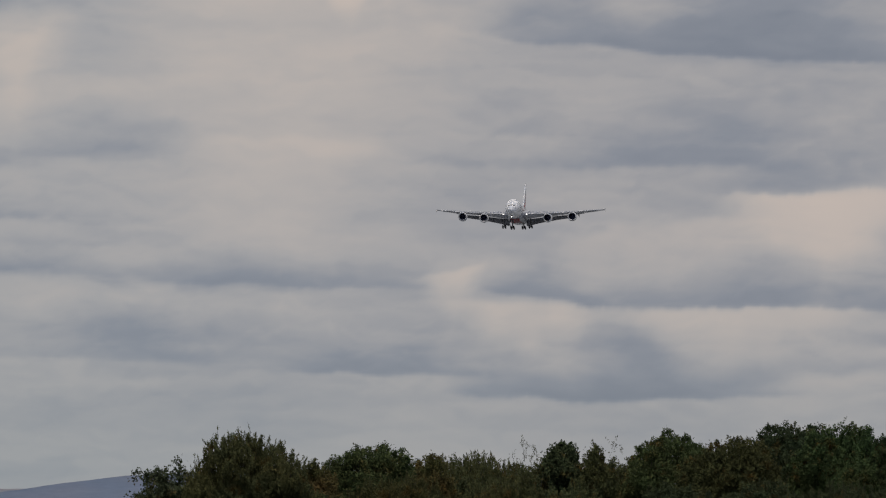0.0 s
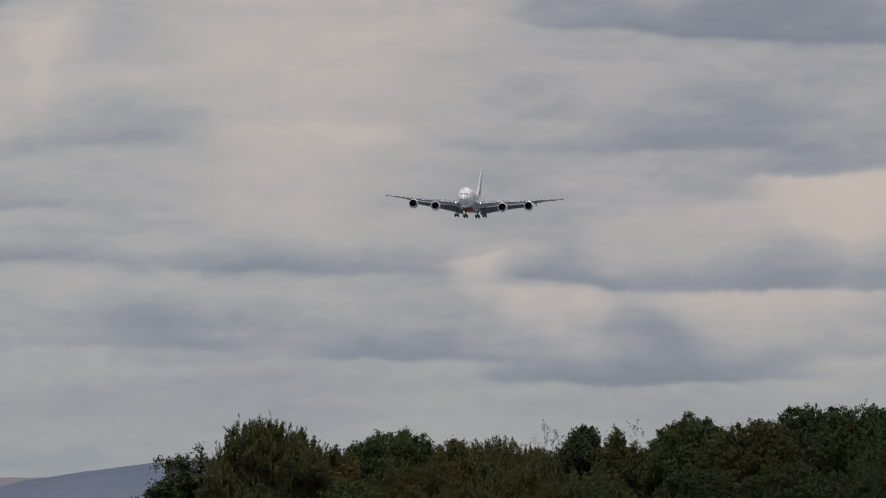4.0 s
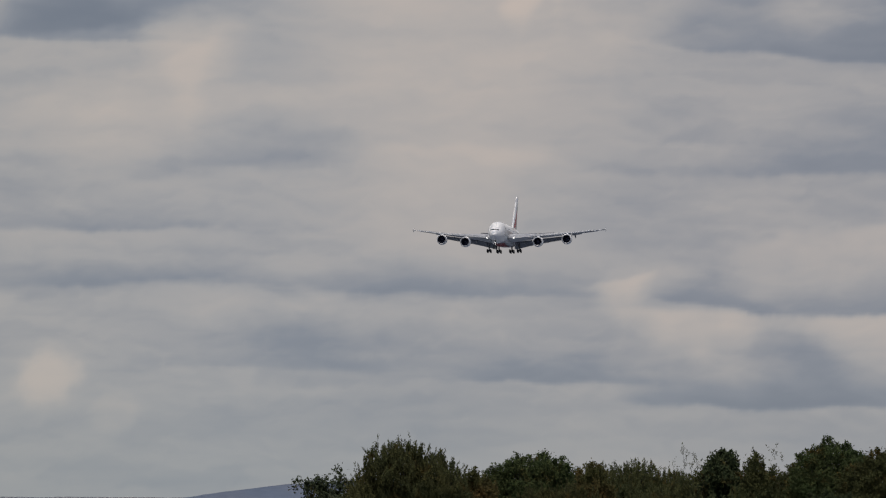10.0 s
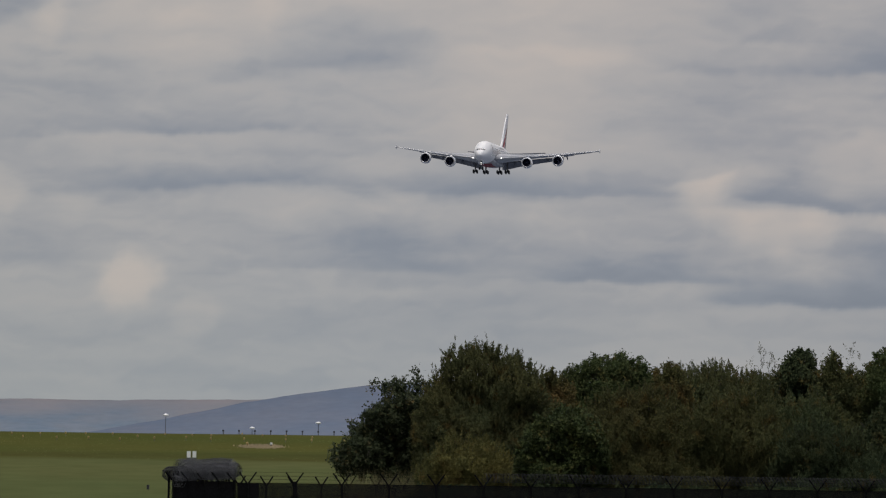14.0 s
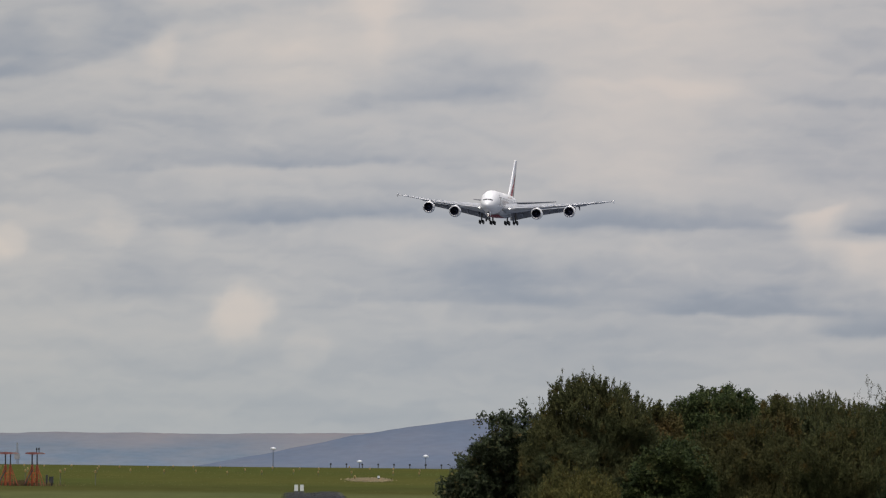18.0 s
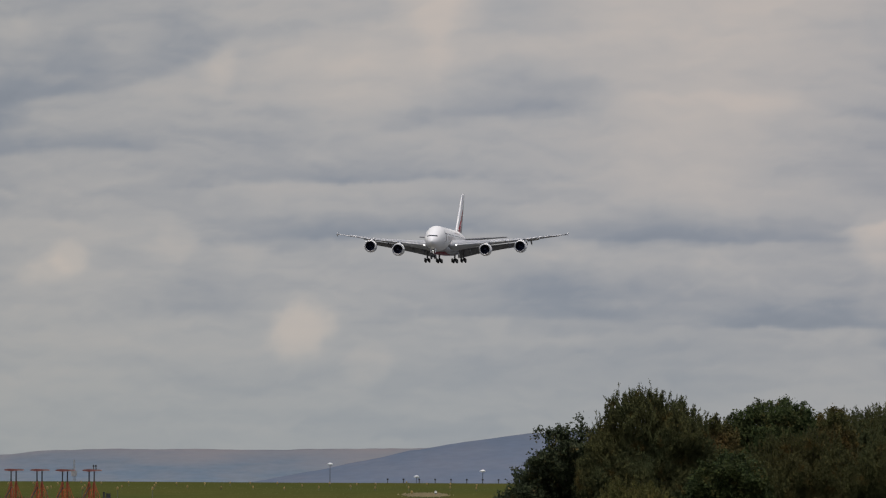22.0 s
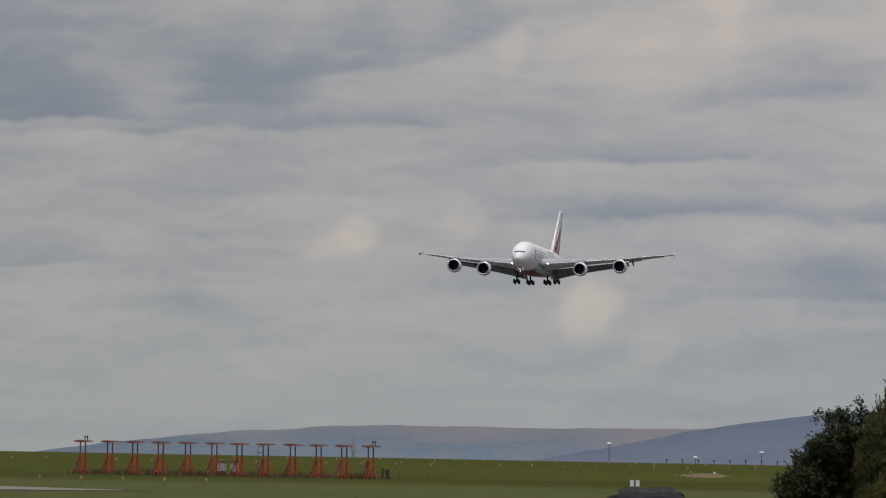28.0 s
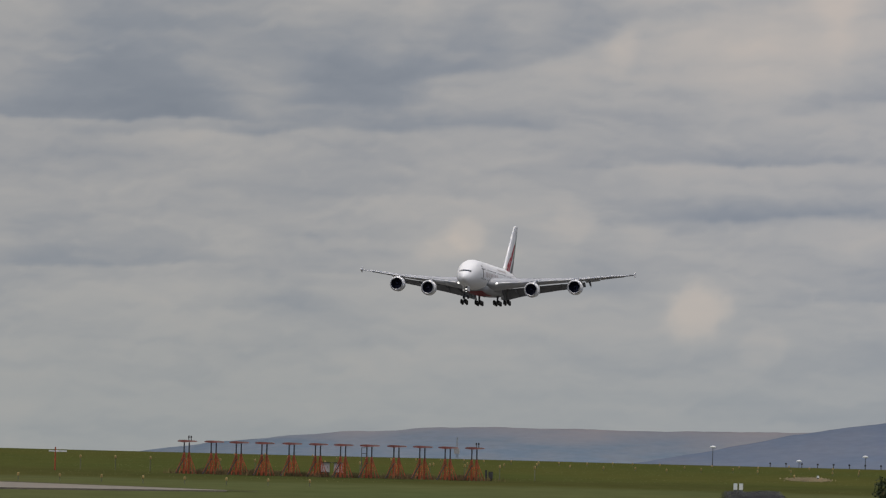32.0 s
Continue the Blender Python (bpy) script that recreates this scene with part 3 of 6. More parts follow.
def make_sky():
    radius, unit = 4950.0, 1 / 17956
    us = np.concatenate([np.arange(-56400, -3000, 1800), np.arange(-1800, 1800, 5.5), np.arange(1800, 56401, 1800)])
    us = np.unique(np.concatenate([us, [-2900, -2400, -2100, 2100, 2400, 2900, 56409.5, -56409.5]]))
    vs = np.concatenate([[-700, -300], np.arange(-60, 1250, 4.6), [1300, 1400, 1600, 2000, 2600, 3500, 4800, 6500, 8500, 10500]])
    u, v = np.meshgrid(us, vs)
    wu = u + 150 * fractal(u / 240, v / 90, 11) + 70 * fractal(u / 70, v / 34, 21)
    wv = v + 40 * fractal(u / 200, v / 110, 31) + 24 * fractal(u / 50, v / 36, 41)
    # heaped layers: where a layer thickens downward its top is lit, where it thins its base is dull
    def heap(du, dv):
        return fractal((wu + du) / 330, (wv + dv) / 84, 51, 5)
    relief = heap(0, 0) - heap(-6, 14)
    sheet = fractal(wu / 150, wv / 34, 61, 5) - fractal(wu / 150, (wv + 8) / 34, 61, 5)
    tone = 0.5 + 0.26 * heap(0, 0) + 0.26 * relief + 0.08 * sheet + 0.08 * fractal(wu / 620, wv / 30, 71, 4)
    scallop = 26 * fractal(u / 120, v / 300, 33, 5) + 10 * np.abs(fractal(u / 40, v / 200, 37, 4))
    grain = fractal(wu / 140, wv / 44, 45, 5)
    patchy = np.clip(1.1 + 0.8 * fractal(u / 210, v / 90, 47, 4), 0.8, 1.4)
    for az0, el0, az1, el1, body, t, crisp in BANKS:
        wide = az1 - az0
        s = (u + 0.35 * (wu - u) - az0) / wide
        up = (v - el0 - (el1 - el0) * np.clip(s, -0.3, 1.3) + scallop * (1.0 if body > 0 else 1.3)) * (1 if body > 0 else -1)
        ends = np.abs(s - 0.5) + min(1.2 * abs(body) / wide, 0.30) * np.clip(up / abs(body), 0, 1.3)  # ends slope inward from the edge
        run = np.clip((0.66 - ends) / 0.42, 0, 1)
        depth = np.abs(body) * (1.25 + 1.1 * grain) * (0.25 + 0.75 * np.sqrt(np.clip((0.64 - np.abs(s - 0.5)) / 0.45, 0, 1)))
        inside = np.exp(-np.clip(up / depth, 0, 9) ** 1.6) / (1 + np.exp(-np.clip(up / (0.45 * crisp), -30, 30)))
        tone = tone + t * inside * run * run * (3 - 2 * run) * patchy
    for az, el, size, t in PUFFS:
        far = np.hypot((u - az) / 1.2, v - el) / size + 0.9 * fractal(u / 60, v / 48, 49, 5)
        tone = tone + 0.9 * t / (1 + np.exp(np.clip((far - 0.68) * 9, -30, 30)))
    billow = 0.5 - np.abs(fractal(wu / 75, wv / 38, 81, 4)) * 2.4
    tone = tone + 0.06 * (billow - 0.25)
    # thin overlapping sheets: each has a crisp lit upper edge and fades to a dull base
    for k in range(26):
        edge = 40 + 47 * k + 90 * fractal(u / 420 + 3.7 * k, v * 0 + k, 90, 3) + 34 * fractal(u / 90 + 1.9 * k, v / 160 + k, 95, 4)
        d = edge - v
        here = np.clip(4.2 * fractal(u / 330 + 5.3 * k, v * 0 + 2.7 * k, 98, 2) + 0.15, 0, 1)
        near = np.clip(d, 0, 400)
        tone = tone + 0.05 * here * np.where(d > 0, (1 - np.exp(-near / 5)) * np.exp(-near / 42) - 0.30 * np.exp(-((near - 75) / 34) ** 2), -0.22 * np.exp(-np.clip(-d, 0, 400) / 22))
    tone = 0.5 + 0.48 * np.tanh((tone - 0.5 - 0.00004 * (v - 450)) / 0.48)
    stops = [0.0, 0.3, 0.55, 0.75, 1.0]
    shades = np.array([(0.158, 0.190, 0.246), (0.256, 0.280, 0.325), (0.383, 0.382, 0.392), (0.461, 0.435, 0.421), (0.576, 0.502, 0.452)])
    rgb = np.stack([np.interp(tone, stops, shades[:, c]) for c in range(3)], -1)
    low = np.clip(1 - v / 330, 0, 1)[..., None]
    rgb = rgb * (1 - 0.6 * low) + np.array([0.302, 0.328, 0.350]) * 0.6 * low
    west = np.clip(-u / 1100, 0, 1)
    rgb = rgb * np.stack([1 + 0.022 * np.clip(u / 900, 0, 1) + 0.012 * west, np.ones_like(u), 1 - 0.008 * np.clip(u / 900, 0, 1) - 0.035 * west], -1)
    haze = np.clip((520 - v) / 400, 0, 1)[..., None]
    rgb = rgb * (1 - haze * np.array([0.014, 0.0, 0.008]))
    az, el = u * unit, v * unit
    co = np.stack([radius * np.cos(el) * np.sin(az), radius * np.cos(el) * np.cos(az), radius * np.sin(el)], -1).reshape(-1, 3)
    nv, nu = u.shape
    idx = np.arange(nv * nu).reshape(nv, nu)
    quads = np.stack([idx[:-1, :-1], idx[1:, :-1], idx[1:, 1:], idx[:-1, 1:]], -1).reshape(-1, 4)
    me = bpy.data.meshes.new("sky")
    me.vertices.add(len(co))
    me.vertices.foreach_set("co", co.ravel())
    me.loops.add(quads.size)
    me.loops.foreach_set("vertex_index", quads.ravel())
    me.polygons.add(len(quads))
    me.polygons.foreach_set("loop_start", np.arange(0, quads.size, 4))
    me.polygons.foreach_set("use_smooth", np.ones(len(quads), bool))
    me.update()
    me.validate()
    att = me.color_attributes.new("cloud", "FLOAT_COLOR", "POINT")
    att.data.foreach_set("color", np.concatenate([rgb.reshape(-1, 3), np.ones((len(co), 1))], 1).ravel())
    m = bpy.data.materials.new("overcast_cloud")
    m.use_nodes = True
    nt = m.node_tree
    nt.nodes.remove(nt.nodes["Principled BSDF"])
    em, at = nt.nodes.new("ShaderNodeEmission"), nt.nodes.new("ShaderNodeVertexColor")
    at.layer_name = "cloud"
    nt.links.new(at.outputs["Color"], em.inputs["Color"])
    nt.links.new(em.outputs[0], nt.nodes["Material Output"].inputs["Surface"])
    me.materials.append(m)
    ob = new("sky_backdrop", me)
    ob.location = (0, 0, EYE)
    return tagged(ob, "layered grey overcast with pale and blue-grey cloud banks", "sky", kind="structure")


sky = make_sky()


# ---- the airliner: a four-engined double-deck jet, nose towards -Y, z = 0 under its hanging wheels ----
NOSE_Y = -31.5
# station from the nose, half width, bottom, top
HULL = [(0.05, 0.25, 5.45, 6.0), (0.6, 1.05, 4.75, 6.85), (1.4, 1.6, 4.3, 7.55), (2.5, 2.15, 3.9, 8.35), (4.0, 2.68, 3.6, 9.35), (5.5, 3.02, 3.42, 10.2), (7.5, 3.32, 3.3, 10.95),
        (10, 3.5, 3.22, 11.4), (13, 3.57, 3.2, 11.58), (18, 3.57, 3.2, 11.6), (28, 3.57, 3.2, 11.6), (38, 3.57, 3.2, 11.6), (45, 3.55, 3.3, 11.6), (50, 3.4, 3.75, 11.55),
        (55, 3.05, 4.6, 11.4), (60, 2.5, 5.8, 11.1), (65, 1.8, 7.2, 10.65), (69, 1.05, 8.4, 10.15), (71.5, 0.5, 9.1, 9.8), (72.2, 0.2, 9.3, 9.6)]


# station, half width, bottom of the belly fairing
FAIRING = [(15.5, 1.5, 3.1), (18.5, 3.2, 2.65), (22, 3.95, 2.45), (30, 4.1, 2.4), (38, 4.0, 2.5), (43, 3.2, 2.8), (46.5, 1.5, 3.25)]


def hull_at(s):
    k = [h[0] for h in HULL]
    return [float(np.interp(s, k, [h[c] for h in HULL])) for c in (1, 2, 3)]


def hull_ring(s, n=40, grow=0.0):
    w, lo, hi = hull_at(s)
    mid, half = (lo + hi) / 2, (hi - lo) / 2
    ring = []
    for k in range(n):
        a = 2 * math.pi * k / n
        flat = abs(math.sin(a)) ** 0.92 * math.copysign(1, math.sin(a))
        ring.append(((w + grow) * flat, NOSE_Y + s, mid + (half + grow) * math.cos(a)))
    return ring


def hull_side(s, z, grow=0.03):
    """Half width of the hull at station s and height z."""
    w, lo, hi = hull_at(s)
    mid, half = (lo + hi) / 2, (hi - lo) / 2
    c = max(-1, min(1, (z - mid) / half))
    return w * abs(math.sin(math.acos(c))) ** 0.92 + grow


SPAN = [3.0, 8.5, 14.9, 25.7, 34.0, 39.6]
WING_LE = [-13.5, -8.6, -4.2, 3.4, 9.4, 13.6]
WING_TE = [6.6, 7.0, 8.0, 12.2, 15.3, 17.0]
WING_Z = [5.0, 5.75, 6.6, 8.05, 9.45, 10.2]
WING_T = [3.8, 2.8, 1.75, 0.85, 0.5, 0.32]


def wing_at(x):
    return [float(np.interp(abs(x), SPAN, k)) for k in (WING_LE, WING_TE, WING_Z, WING_T)]


def wing_ring(x, front=0.0, back=0.78, thick=1.0):
    le, te, z, t = wing_at(x)
    up = [(0.0, 0.0), (0.02, 0.22), (0.08, 0.40), (0.2, 0.55), (0.4, 0.60), (0.6, 0.48), (0.78, 0.28), (1.0, 0.03)]
    lo = [(1.0, -0.02), (0.78, -0.16), (0.6, -0.30), (0.4, -0.40), (0.2, -0.38), (0.08, -0.26), (0.02, -0.13)]
    out = []
    for c, h in up + lo:
        c = front + (back - front) * c
        out.append((x, le + (te - le) * c, z + h * t * thick - 0.03 * (te - le) * (c - 0.3)))
    return out


def surface(points_a, points_b, name, material, steps=1):
    b = Build()
    rings = []
    for i in range(steps + 1):
        k = i / steps
        rings.append([tuple(Vector(p).lerp(Vector(q), k)) for p, q in zip(points_a, points_b)])
    b.loft(rings)
    return b.mesh(name, material, smooth=False)


def aerofoil(le, chord, z, t, x, vertical=False):
    prof = [(0, 0), (0.03, 0.28), (0.12, 0.45), (0.35, 0.5), (0.65, 0.3), (1, 0.03), (1, -0.03), (0.65, -0.3), (0.35, -0.5), (0.12, -0.45), (0.03, -0.28)]
    return [((x + h * t, le + chord * c, z) if vertical else (x, le + chord * c, z + h * t)) for c, h in prof]


def fin_patch(ob, material, name, bands):
    """A curved livery sweep on the fin: rows of (z, front, back) as shares of the chord, both sides."""
    for side in (-1, 1):
        b = Build()
        v, f = [], []
        for z, a, c in bands:
            le, chord, th = fin_at(z)
            for k in range(5):
                s = a + (c - a) * k / 4
                h = float(np.interp(s, [0, 0.03, 0.12, 0.35, 0.65, 1], [0, 0.28, 0.45, 0.5, 0.3, 0.03]))
                v.append((side * (h * th + 0.025), le + chord * s, z))
        for j in range(len(bands) - 1):
            for k in range(4):
                q = (j * 5 + k, j * 5 + k + 1, (j + 1) * 5 + k + 1, (j + 1) * 5 + k)
                f.append(q if side > 0 else q[::-1])
        b.add(v, f)
        part(name, b.mesh(name, material), ob)


def fin_at(z):
    k = (z - 10.8) / (25.0 - 10.8)
    return 22.0 + (36.0 - 22.0) * k, 13.6 + (5.2 - 13.6) * k, 1.25 + (0.45 - 1.25) * k


def make_wheel_mesh():
    b = Build()
    prof = [(-0.26, 0.30), (-0.26, 0.55), (-0.20, 0.67), (0, 0.70), (0.20, 0.67), (0.26, 0.55), (0.26, 0.30)]
    n = 18
    b.loft([[(y, r * math.sin(2 * math.pi * k / n), r * math.cos(2 * math.pi * k / n)) for k in range(n)] for y, r in prof])
    return b.mesh("wheel", TYRE)


def make_hub_mesh():
    b = Build()
    n = 14
    b.loft([[(y, r * math.sin(2 * math.pi * k / n), r * math.cos(2 * math.pi * k / n)) for k in range(n)] for y, r in [(-0.285, 0.1), (-0.28, 0.28), (0.28, 0.28), (0.285, 0.1)]])
    return b.mesh("wheel_hub", GEAR)


def make_gear(plane, x, y, top, axles, wheel_me, hub_me, r=0.22, tilt=0.0, brace=1.0):
    b = Build()
    b.tube((x, y, 1.25), (x, y, top), r, r * 1.3, 10)
    b.tube((x, y, 0.72), (x, y, 1.4), r * 0.75, None, 10)
    b.tube((x, y, 2.2), (x + brace * 1.4, y + 0.2, top), 0.10, None, 6)
    b.tube((x, y, 2.0), (x, y + 1.8, top), 0.10, None, 6)
    b.tube((x, y + 0.3, 1.4), (x, y + 0.65, 2.0), 0.06, None, 6)
    b.tube((x, y + 0.65, 2.0), (x, y + 0.25, 2.6), 0.06, None, 6)
    reach = max(abs(a) for a in axles) + 0.15
    b.tube((x, y - reach, 0.74 + tilt * reach), (x, y + reach, 0.74 - tilt * reach), 0.15, None, 8)
    for a in axles:
        b.tube((x - 0.85, y + a, 0.72 - tilt * a), (x + 0.85, y + a, 0.72 - tilt * a), 0.10, None, 8)
    g = part("landing_gear", b.mesh("landing_gear", GEAR), plane, "grey strut lowered with black tyres")
    for a in axles:
        for side in (-0.62, 0.62):
            part("wheel", wheel_me, g, "", pose(x + side, y + a, 0.72 - tilt * a))
            part("wheel_hub", hub_me, g, "", pose(x + side, y + a, 0.72 - tilt * a))
    return g


def make_engine(plane, x, y, z):
    b = Build()
    b.lathe([(0.30, 1.56), (0.10, 1.86), (0.5, 2.05), (1.4, 2.14), (2.6, 2.10), (3.8, 1.86), (4.6, 1.62), (4.6, 1.52), (3.6, 1.5)], (x, y, z), 32, False)
    nac = part("engine_nacelle", b.mesh("engine_nacelle", WHITE, True), plane, "white engine cowl with a bare metal lip")
    b = Build()
    b.lathe([(0.20, 1.54), (0.06, 1.60), (-0.02, 1.70), (0.02, 1.80), (0.12, 1.895), (0.17, 1.88)], (x, y, z), 32, False)
    part("inlet_lip", b.mesh("inlet_lip", LIP, True), nac, "polished metal lip")
    b = Build()
    n = 32
    b.loft([[(x + r * math.sin(2 * math.pi * k / n), y + d, z + r * math.cos(2 * math.pi * k / n)) for k in range(n)] for d, r in [(0.19, 1.55), (0.6, 1.49), (1.25, 1.50), (1.26, 0.2)]], False, True)
    part("inlet_duct", b.mesh("inlet_duct", DARK, True), nac)
    b = Build()
    for k in range(24):
        a = 2 * math.pi * k / 24
        c, s = math.cos(a), math.sin(a)
        p = lambda r, t, d: (x + r * c - t * s, y + d, z + r * s + t * c)
        b.add([p(0.42, -0.05, 1.0), p(0.42, 0.07, 1.2), p(1.44, 0.22, 1.22), p(1.44, -0.10, 0.86)], [(0, 1, 2, 3)])
    part("fan", b.mesh("fan", FAN), nac)
    b = Build()
    b.lathe([(0.55, 0.02), (0.7, 0.2), (1.0, 0.38), (1.22, 0.45)], (x, y, z), 16)
    part("spinner", b.mesh("spinner", FAN, True), nac)
    b = Build()
    b.lathe([(4.2, 1.25), (5.0, 1.05), (6.2, 0.75), (6.25, 0.6)], (x, y, z), 20)
    b.lathe([(5.6, 0.5), (6.6, 0.35), (7.4, 0.05)], (x, y, z), 14)
    part("exhaust_cone", b.mesh("exhaust_cone", LIP, True), nac)
    le, te, wz, t = wing_at(x)
    b = Build()
    ring = lambda yy, lo, hi, hw: [(x - hw, yy, lo), (x - hw, yy, hi), (x + hw, yy, hi), (x + hw, yy, lo)]
    b.loft([ring(y + 1.0, z + 1.85, z + 1.98, 0.08), ring(y + 2.4, z + 1.7, z + 2.25, 0.26), ring(le + 0.3, z + 1.4, wz + 0.05, 0.30),
            ring(le + 3.0, z + 1.1, wz - 0.05, 0.28), ring(le + 6.0, wz - 0.75, wz - 0.25, 0.12)])
    part("pylon", b.mesh("pylon", WHITE), plane)


def make_airliner():
    plane = new("airliner")
    # hull
    b = Build()
    stations = sorted(set([h[0] for h in HULL] + [0.25, 0.95, 1.9, 3.2, 4.7, 6.5, 8.7, 15, 23, 33, 42, 47.5, 52.5, 57.5, 62.5, 67]))
    b.loft([hull_ring(s) for s in stations])
    hull = part("fuselage", b.mesh("fuselage", WHITE, True), plane, "white double-deck fuselage")
    # belly fairing
    b = Build()
    rings = []
    for s, w, lo in FAIRING:
        ring = []
        for k in range(20):
            a = 2 * math.pi * k / 20
            c = math.cos(a)
            ring.append((w * math.copysign(abs(math.sin(a)) ** 0.7, math.sin(a)), NOSE_Y + s, 4.4 + (4.4 - lo) * math.copysign(abs(c) ** 0.75, c) * (1 if c < 0 else 0.6)))
        rings.append(ring)
    b.loft(rings)
    part("belly_fairing", b.mesh("belly_fairing", BELLY_GREY, True), plane, "grey belly fairing")
    # red band of lettering under the belly, as plain bars
    for k in range(9):
        v = []
        for ss in (16.2 + 1.5 * k, 17.4 + 1.5 * k):
            w, lo, hi = hull_at(ss)
            half = (hi - lo) / 2
            under = float(np.interp(ss, [r[0] for r in FAIRING], [r[2] for r in FAIRING])) if ss > FAIRING[0][0] else 9.0
            for t in np.linspace(-2.3, 2.3, 9):
                hull_z = (lo + hi) / 2 - half * math.sqrt(max(0.02, 1 - (abs(t) / w) ** 2.15)) - 0.05
                v.append((t, NOSE_Y + ss, min(hull_z, under + 0.5 * (abs(t) / 3.9) ** 3 - 0.05)))
        b = Build().add(v, [(i, i + 1, i + 10, i + 9) for i in range(8)])
        part("belly_marking", b.mesh("belly_marking", BELLY_RED), plane)
    # cockpit windows: six panes round the nose
    for k, (a0, a1) in enumerate([(-38, -28.5), (-27, -15.5), (-14, -1.0), (1.0, 14), (15.5, 27), (28.5, 38)]):
        v = []
        for a in np.linspace(a0, a1, 4):
            for z in (7.68 - 0.22 * (a / 38) ** 2, 8.12 - 0.22 * (a / 38) ** 2):
                lo_s, hi_s = 0.1, 9.0
                # station at which the hull meets this bearing and height
                for _ in range(30):
                    m = (lo_s + hi_s) / 2
                    w, lo, hi = hull_at(m)
                    inside = z < hi and hull_side(m, z, 0) > abs(math.sin(radians(a))) * 2.75
                    lo_s, hi_s = (lo_s, m) if inside else (m, hi_s)
                v.append((math.sin(radians(a)) * 2.78, NOSE_Y + hi_s - 0.045, z))
        b = Build().add(v, [(2 * i, 2 * i + 2, 2 * i + 3, 2 * i + 1) for i in range(3)])
        part("cockpit_window", b.mesh("cockpit_window", GLASS_DARK), plane)
    # cabin windows, two decks
    for deck_z, s0, s1 in ((6.15, 8.5, 60), (8.95, 9.5, 58)):
        for side in (-1, 1):
            b = Build()
            s = s0
            while s < s1:
                v = []
                for ss in (s, s + 0.24):
                    for z in (deck_z - 0.17, deck_z + 0.17):
                        v.append((side * hull_side(ss, z, 0.012), NOSE_Y + ss, z))
                b.add(v, [(0, 1, 3, 2)])
                s += 0.62 if (s % 14) > 1.2 else 2.2
            tagged(part("cabin_window_row", b.mesh("cabin_window_row", CABIN_GLASS), hull), kind="stuff")
    # passenger doors
    for side in (-1, 1):
        for deck_z, h, st in ((5.3, 1.9, (7.4, 17, 39, 51, 58)), (8.6, 1.8, (12.5, 27, 45))):
            for s in st:
                b = Build()
                for a0, a1, z0, z1 in ((s, s + 0.07, deck_z, deck_z + h), (s + 1.0, s + 1.07, deck_z, deck_z + h), (s, s + 1.07, deck_z, deck_z + 0.07), (s, s + 1.07, deck_z + h - 0.07, deck_z + h)):
                    v = [(side * hull_side(a, z, 0.02), NOSE_Y + a, z) for a in (a0, a1) for z in (z0, z1)]
                    b.add(v, [(0, 1, 3, 2)])
                part("door_outline", b.mesh("door_outline", WING_GREY), hull)
    # gold title on both sides: plain bars in the place of letters
    for side in (-1, 1):
        stems = [(10.2, 1.1, 9.9, 6.5), (14.0, 0.7, 8.3, 6.8), (15.7, 1.3, 8.3, 6.8), (18.4, 0.7, 8.3, 6.8), (20.2, 1.2, 8.3, 6.8), (22.6, 1.3, 8.3, 6.8), (25.1, 0.6, 9.0, 6.8), (26.6, 1.2, 8.3, 6.8), (28.9, 1.1, 8.3, 6.8)]
        for s, w, z1, z0 in stems:
            rows = np.linspace(z0, z1, 4)
            v = [(side * hull_side(a, z, 0.035), NOSE_Y + a, z) for z in rows for a in (s, s + w)]
            b = Build().add(v, [(2 * i, 2 * i + 1, 2 * i + 3, 2 * i + 2) for i in range(3)])
            part("title_bar", b.mesh("title_bar", GOLD if z1 > 9.5 else TITLE_PALE), hull)
        b = Build()
        for k in range(9):
            s = 33 + k * 1.25
            v = [(side * hull_side(a, z, 0.035), NOSE_Y + a, z) for z in (9.75, 10.25) for a in (s, s + 0.85)]
            b.add(v, [(0, 1, 3, 2)])
        part("crown_marking", b.mesh("crown_marking", TITLE_PALE), hull)
    # wings
    for side in (-1, 1):
        b = Build()
        xs = [3.0, 5.5, 8.5, 12, 14.9, 20, 25.7, 30, 34, 39.6]
        b.loft([[(side * x, y, z) for x, y, z in wing_ring(x)] for x in xs])
        part("wing", b.mesh("wing", WING_GREY, True), plane, "light grey swept wing bent upward in flight")
        # drooped slats along the leading edge
        for x0, x1 in ((5.2, 14.0), (15.8, 20.3), (20.36, 24.8), (26.6, 30.8), (30.86, 34.5), (34.56, 38.6)):
            rings = []
            for x in np.linspace(x0, x1, 4):
                le, te, z, t = wing_at(x)
                ch = ((te - le) * 0.06 + 0.22) * (0.48 if x < 14.5 else 0.62 if x < 25 else 0.85)
                rings.append([(side * x, le - 0.75 * ch + dy * ch, z + 0.10 * t - 0.30 * ch + dz * ch) for dy, dz in ((0, -0.15), (0.12, 0.12), (0.55, 0.36), (1.15, 0.50), (1.1, 0.40), (0.5, 0.14), (0.18, -0.12))])
            part("slat", Build().loft(rings).mesh("slat", SLAT_LIT, True), plane)
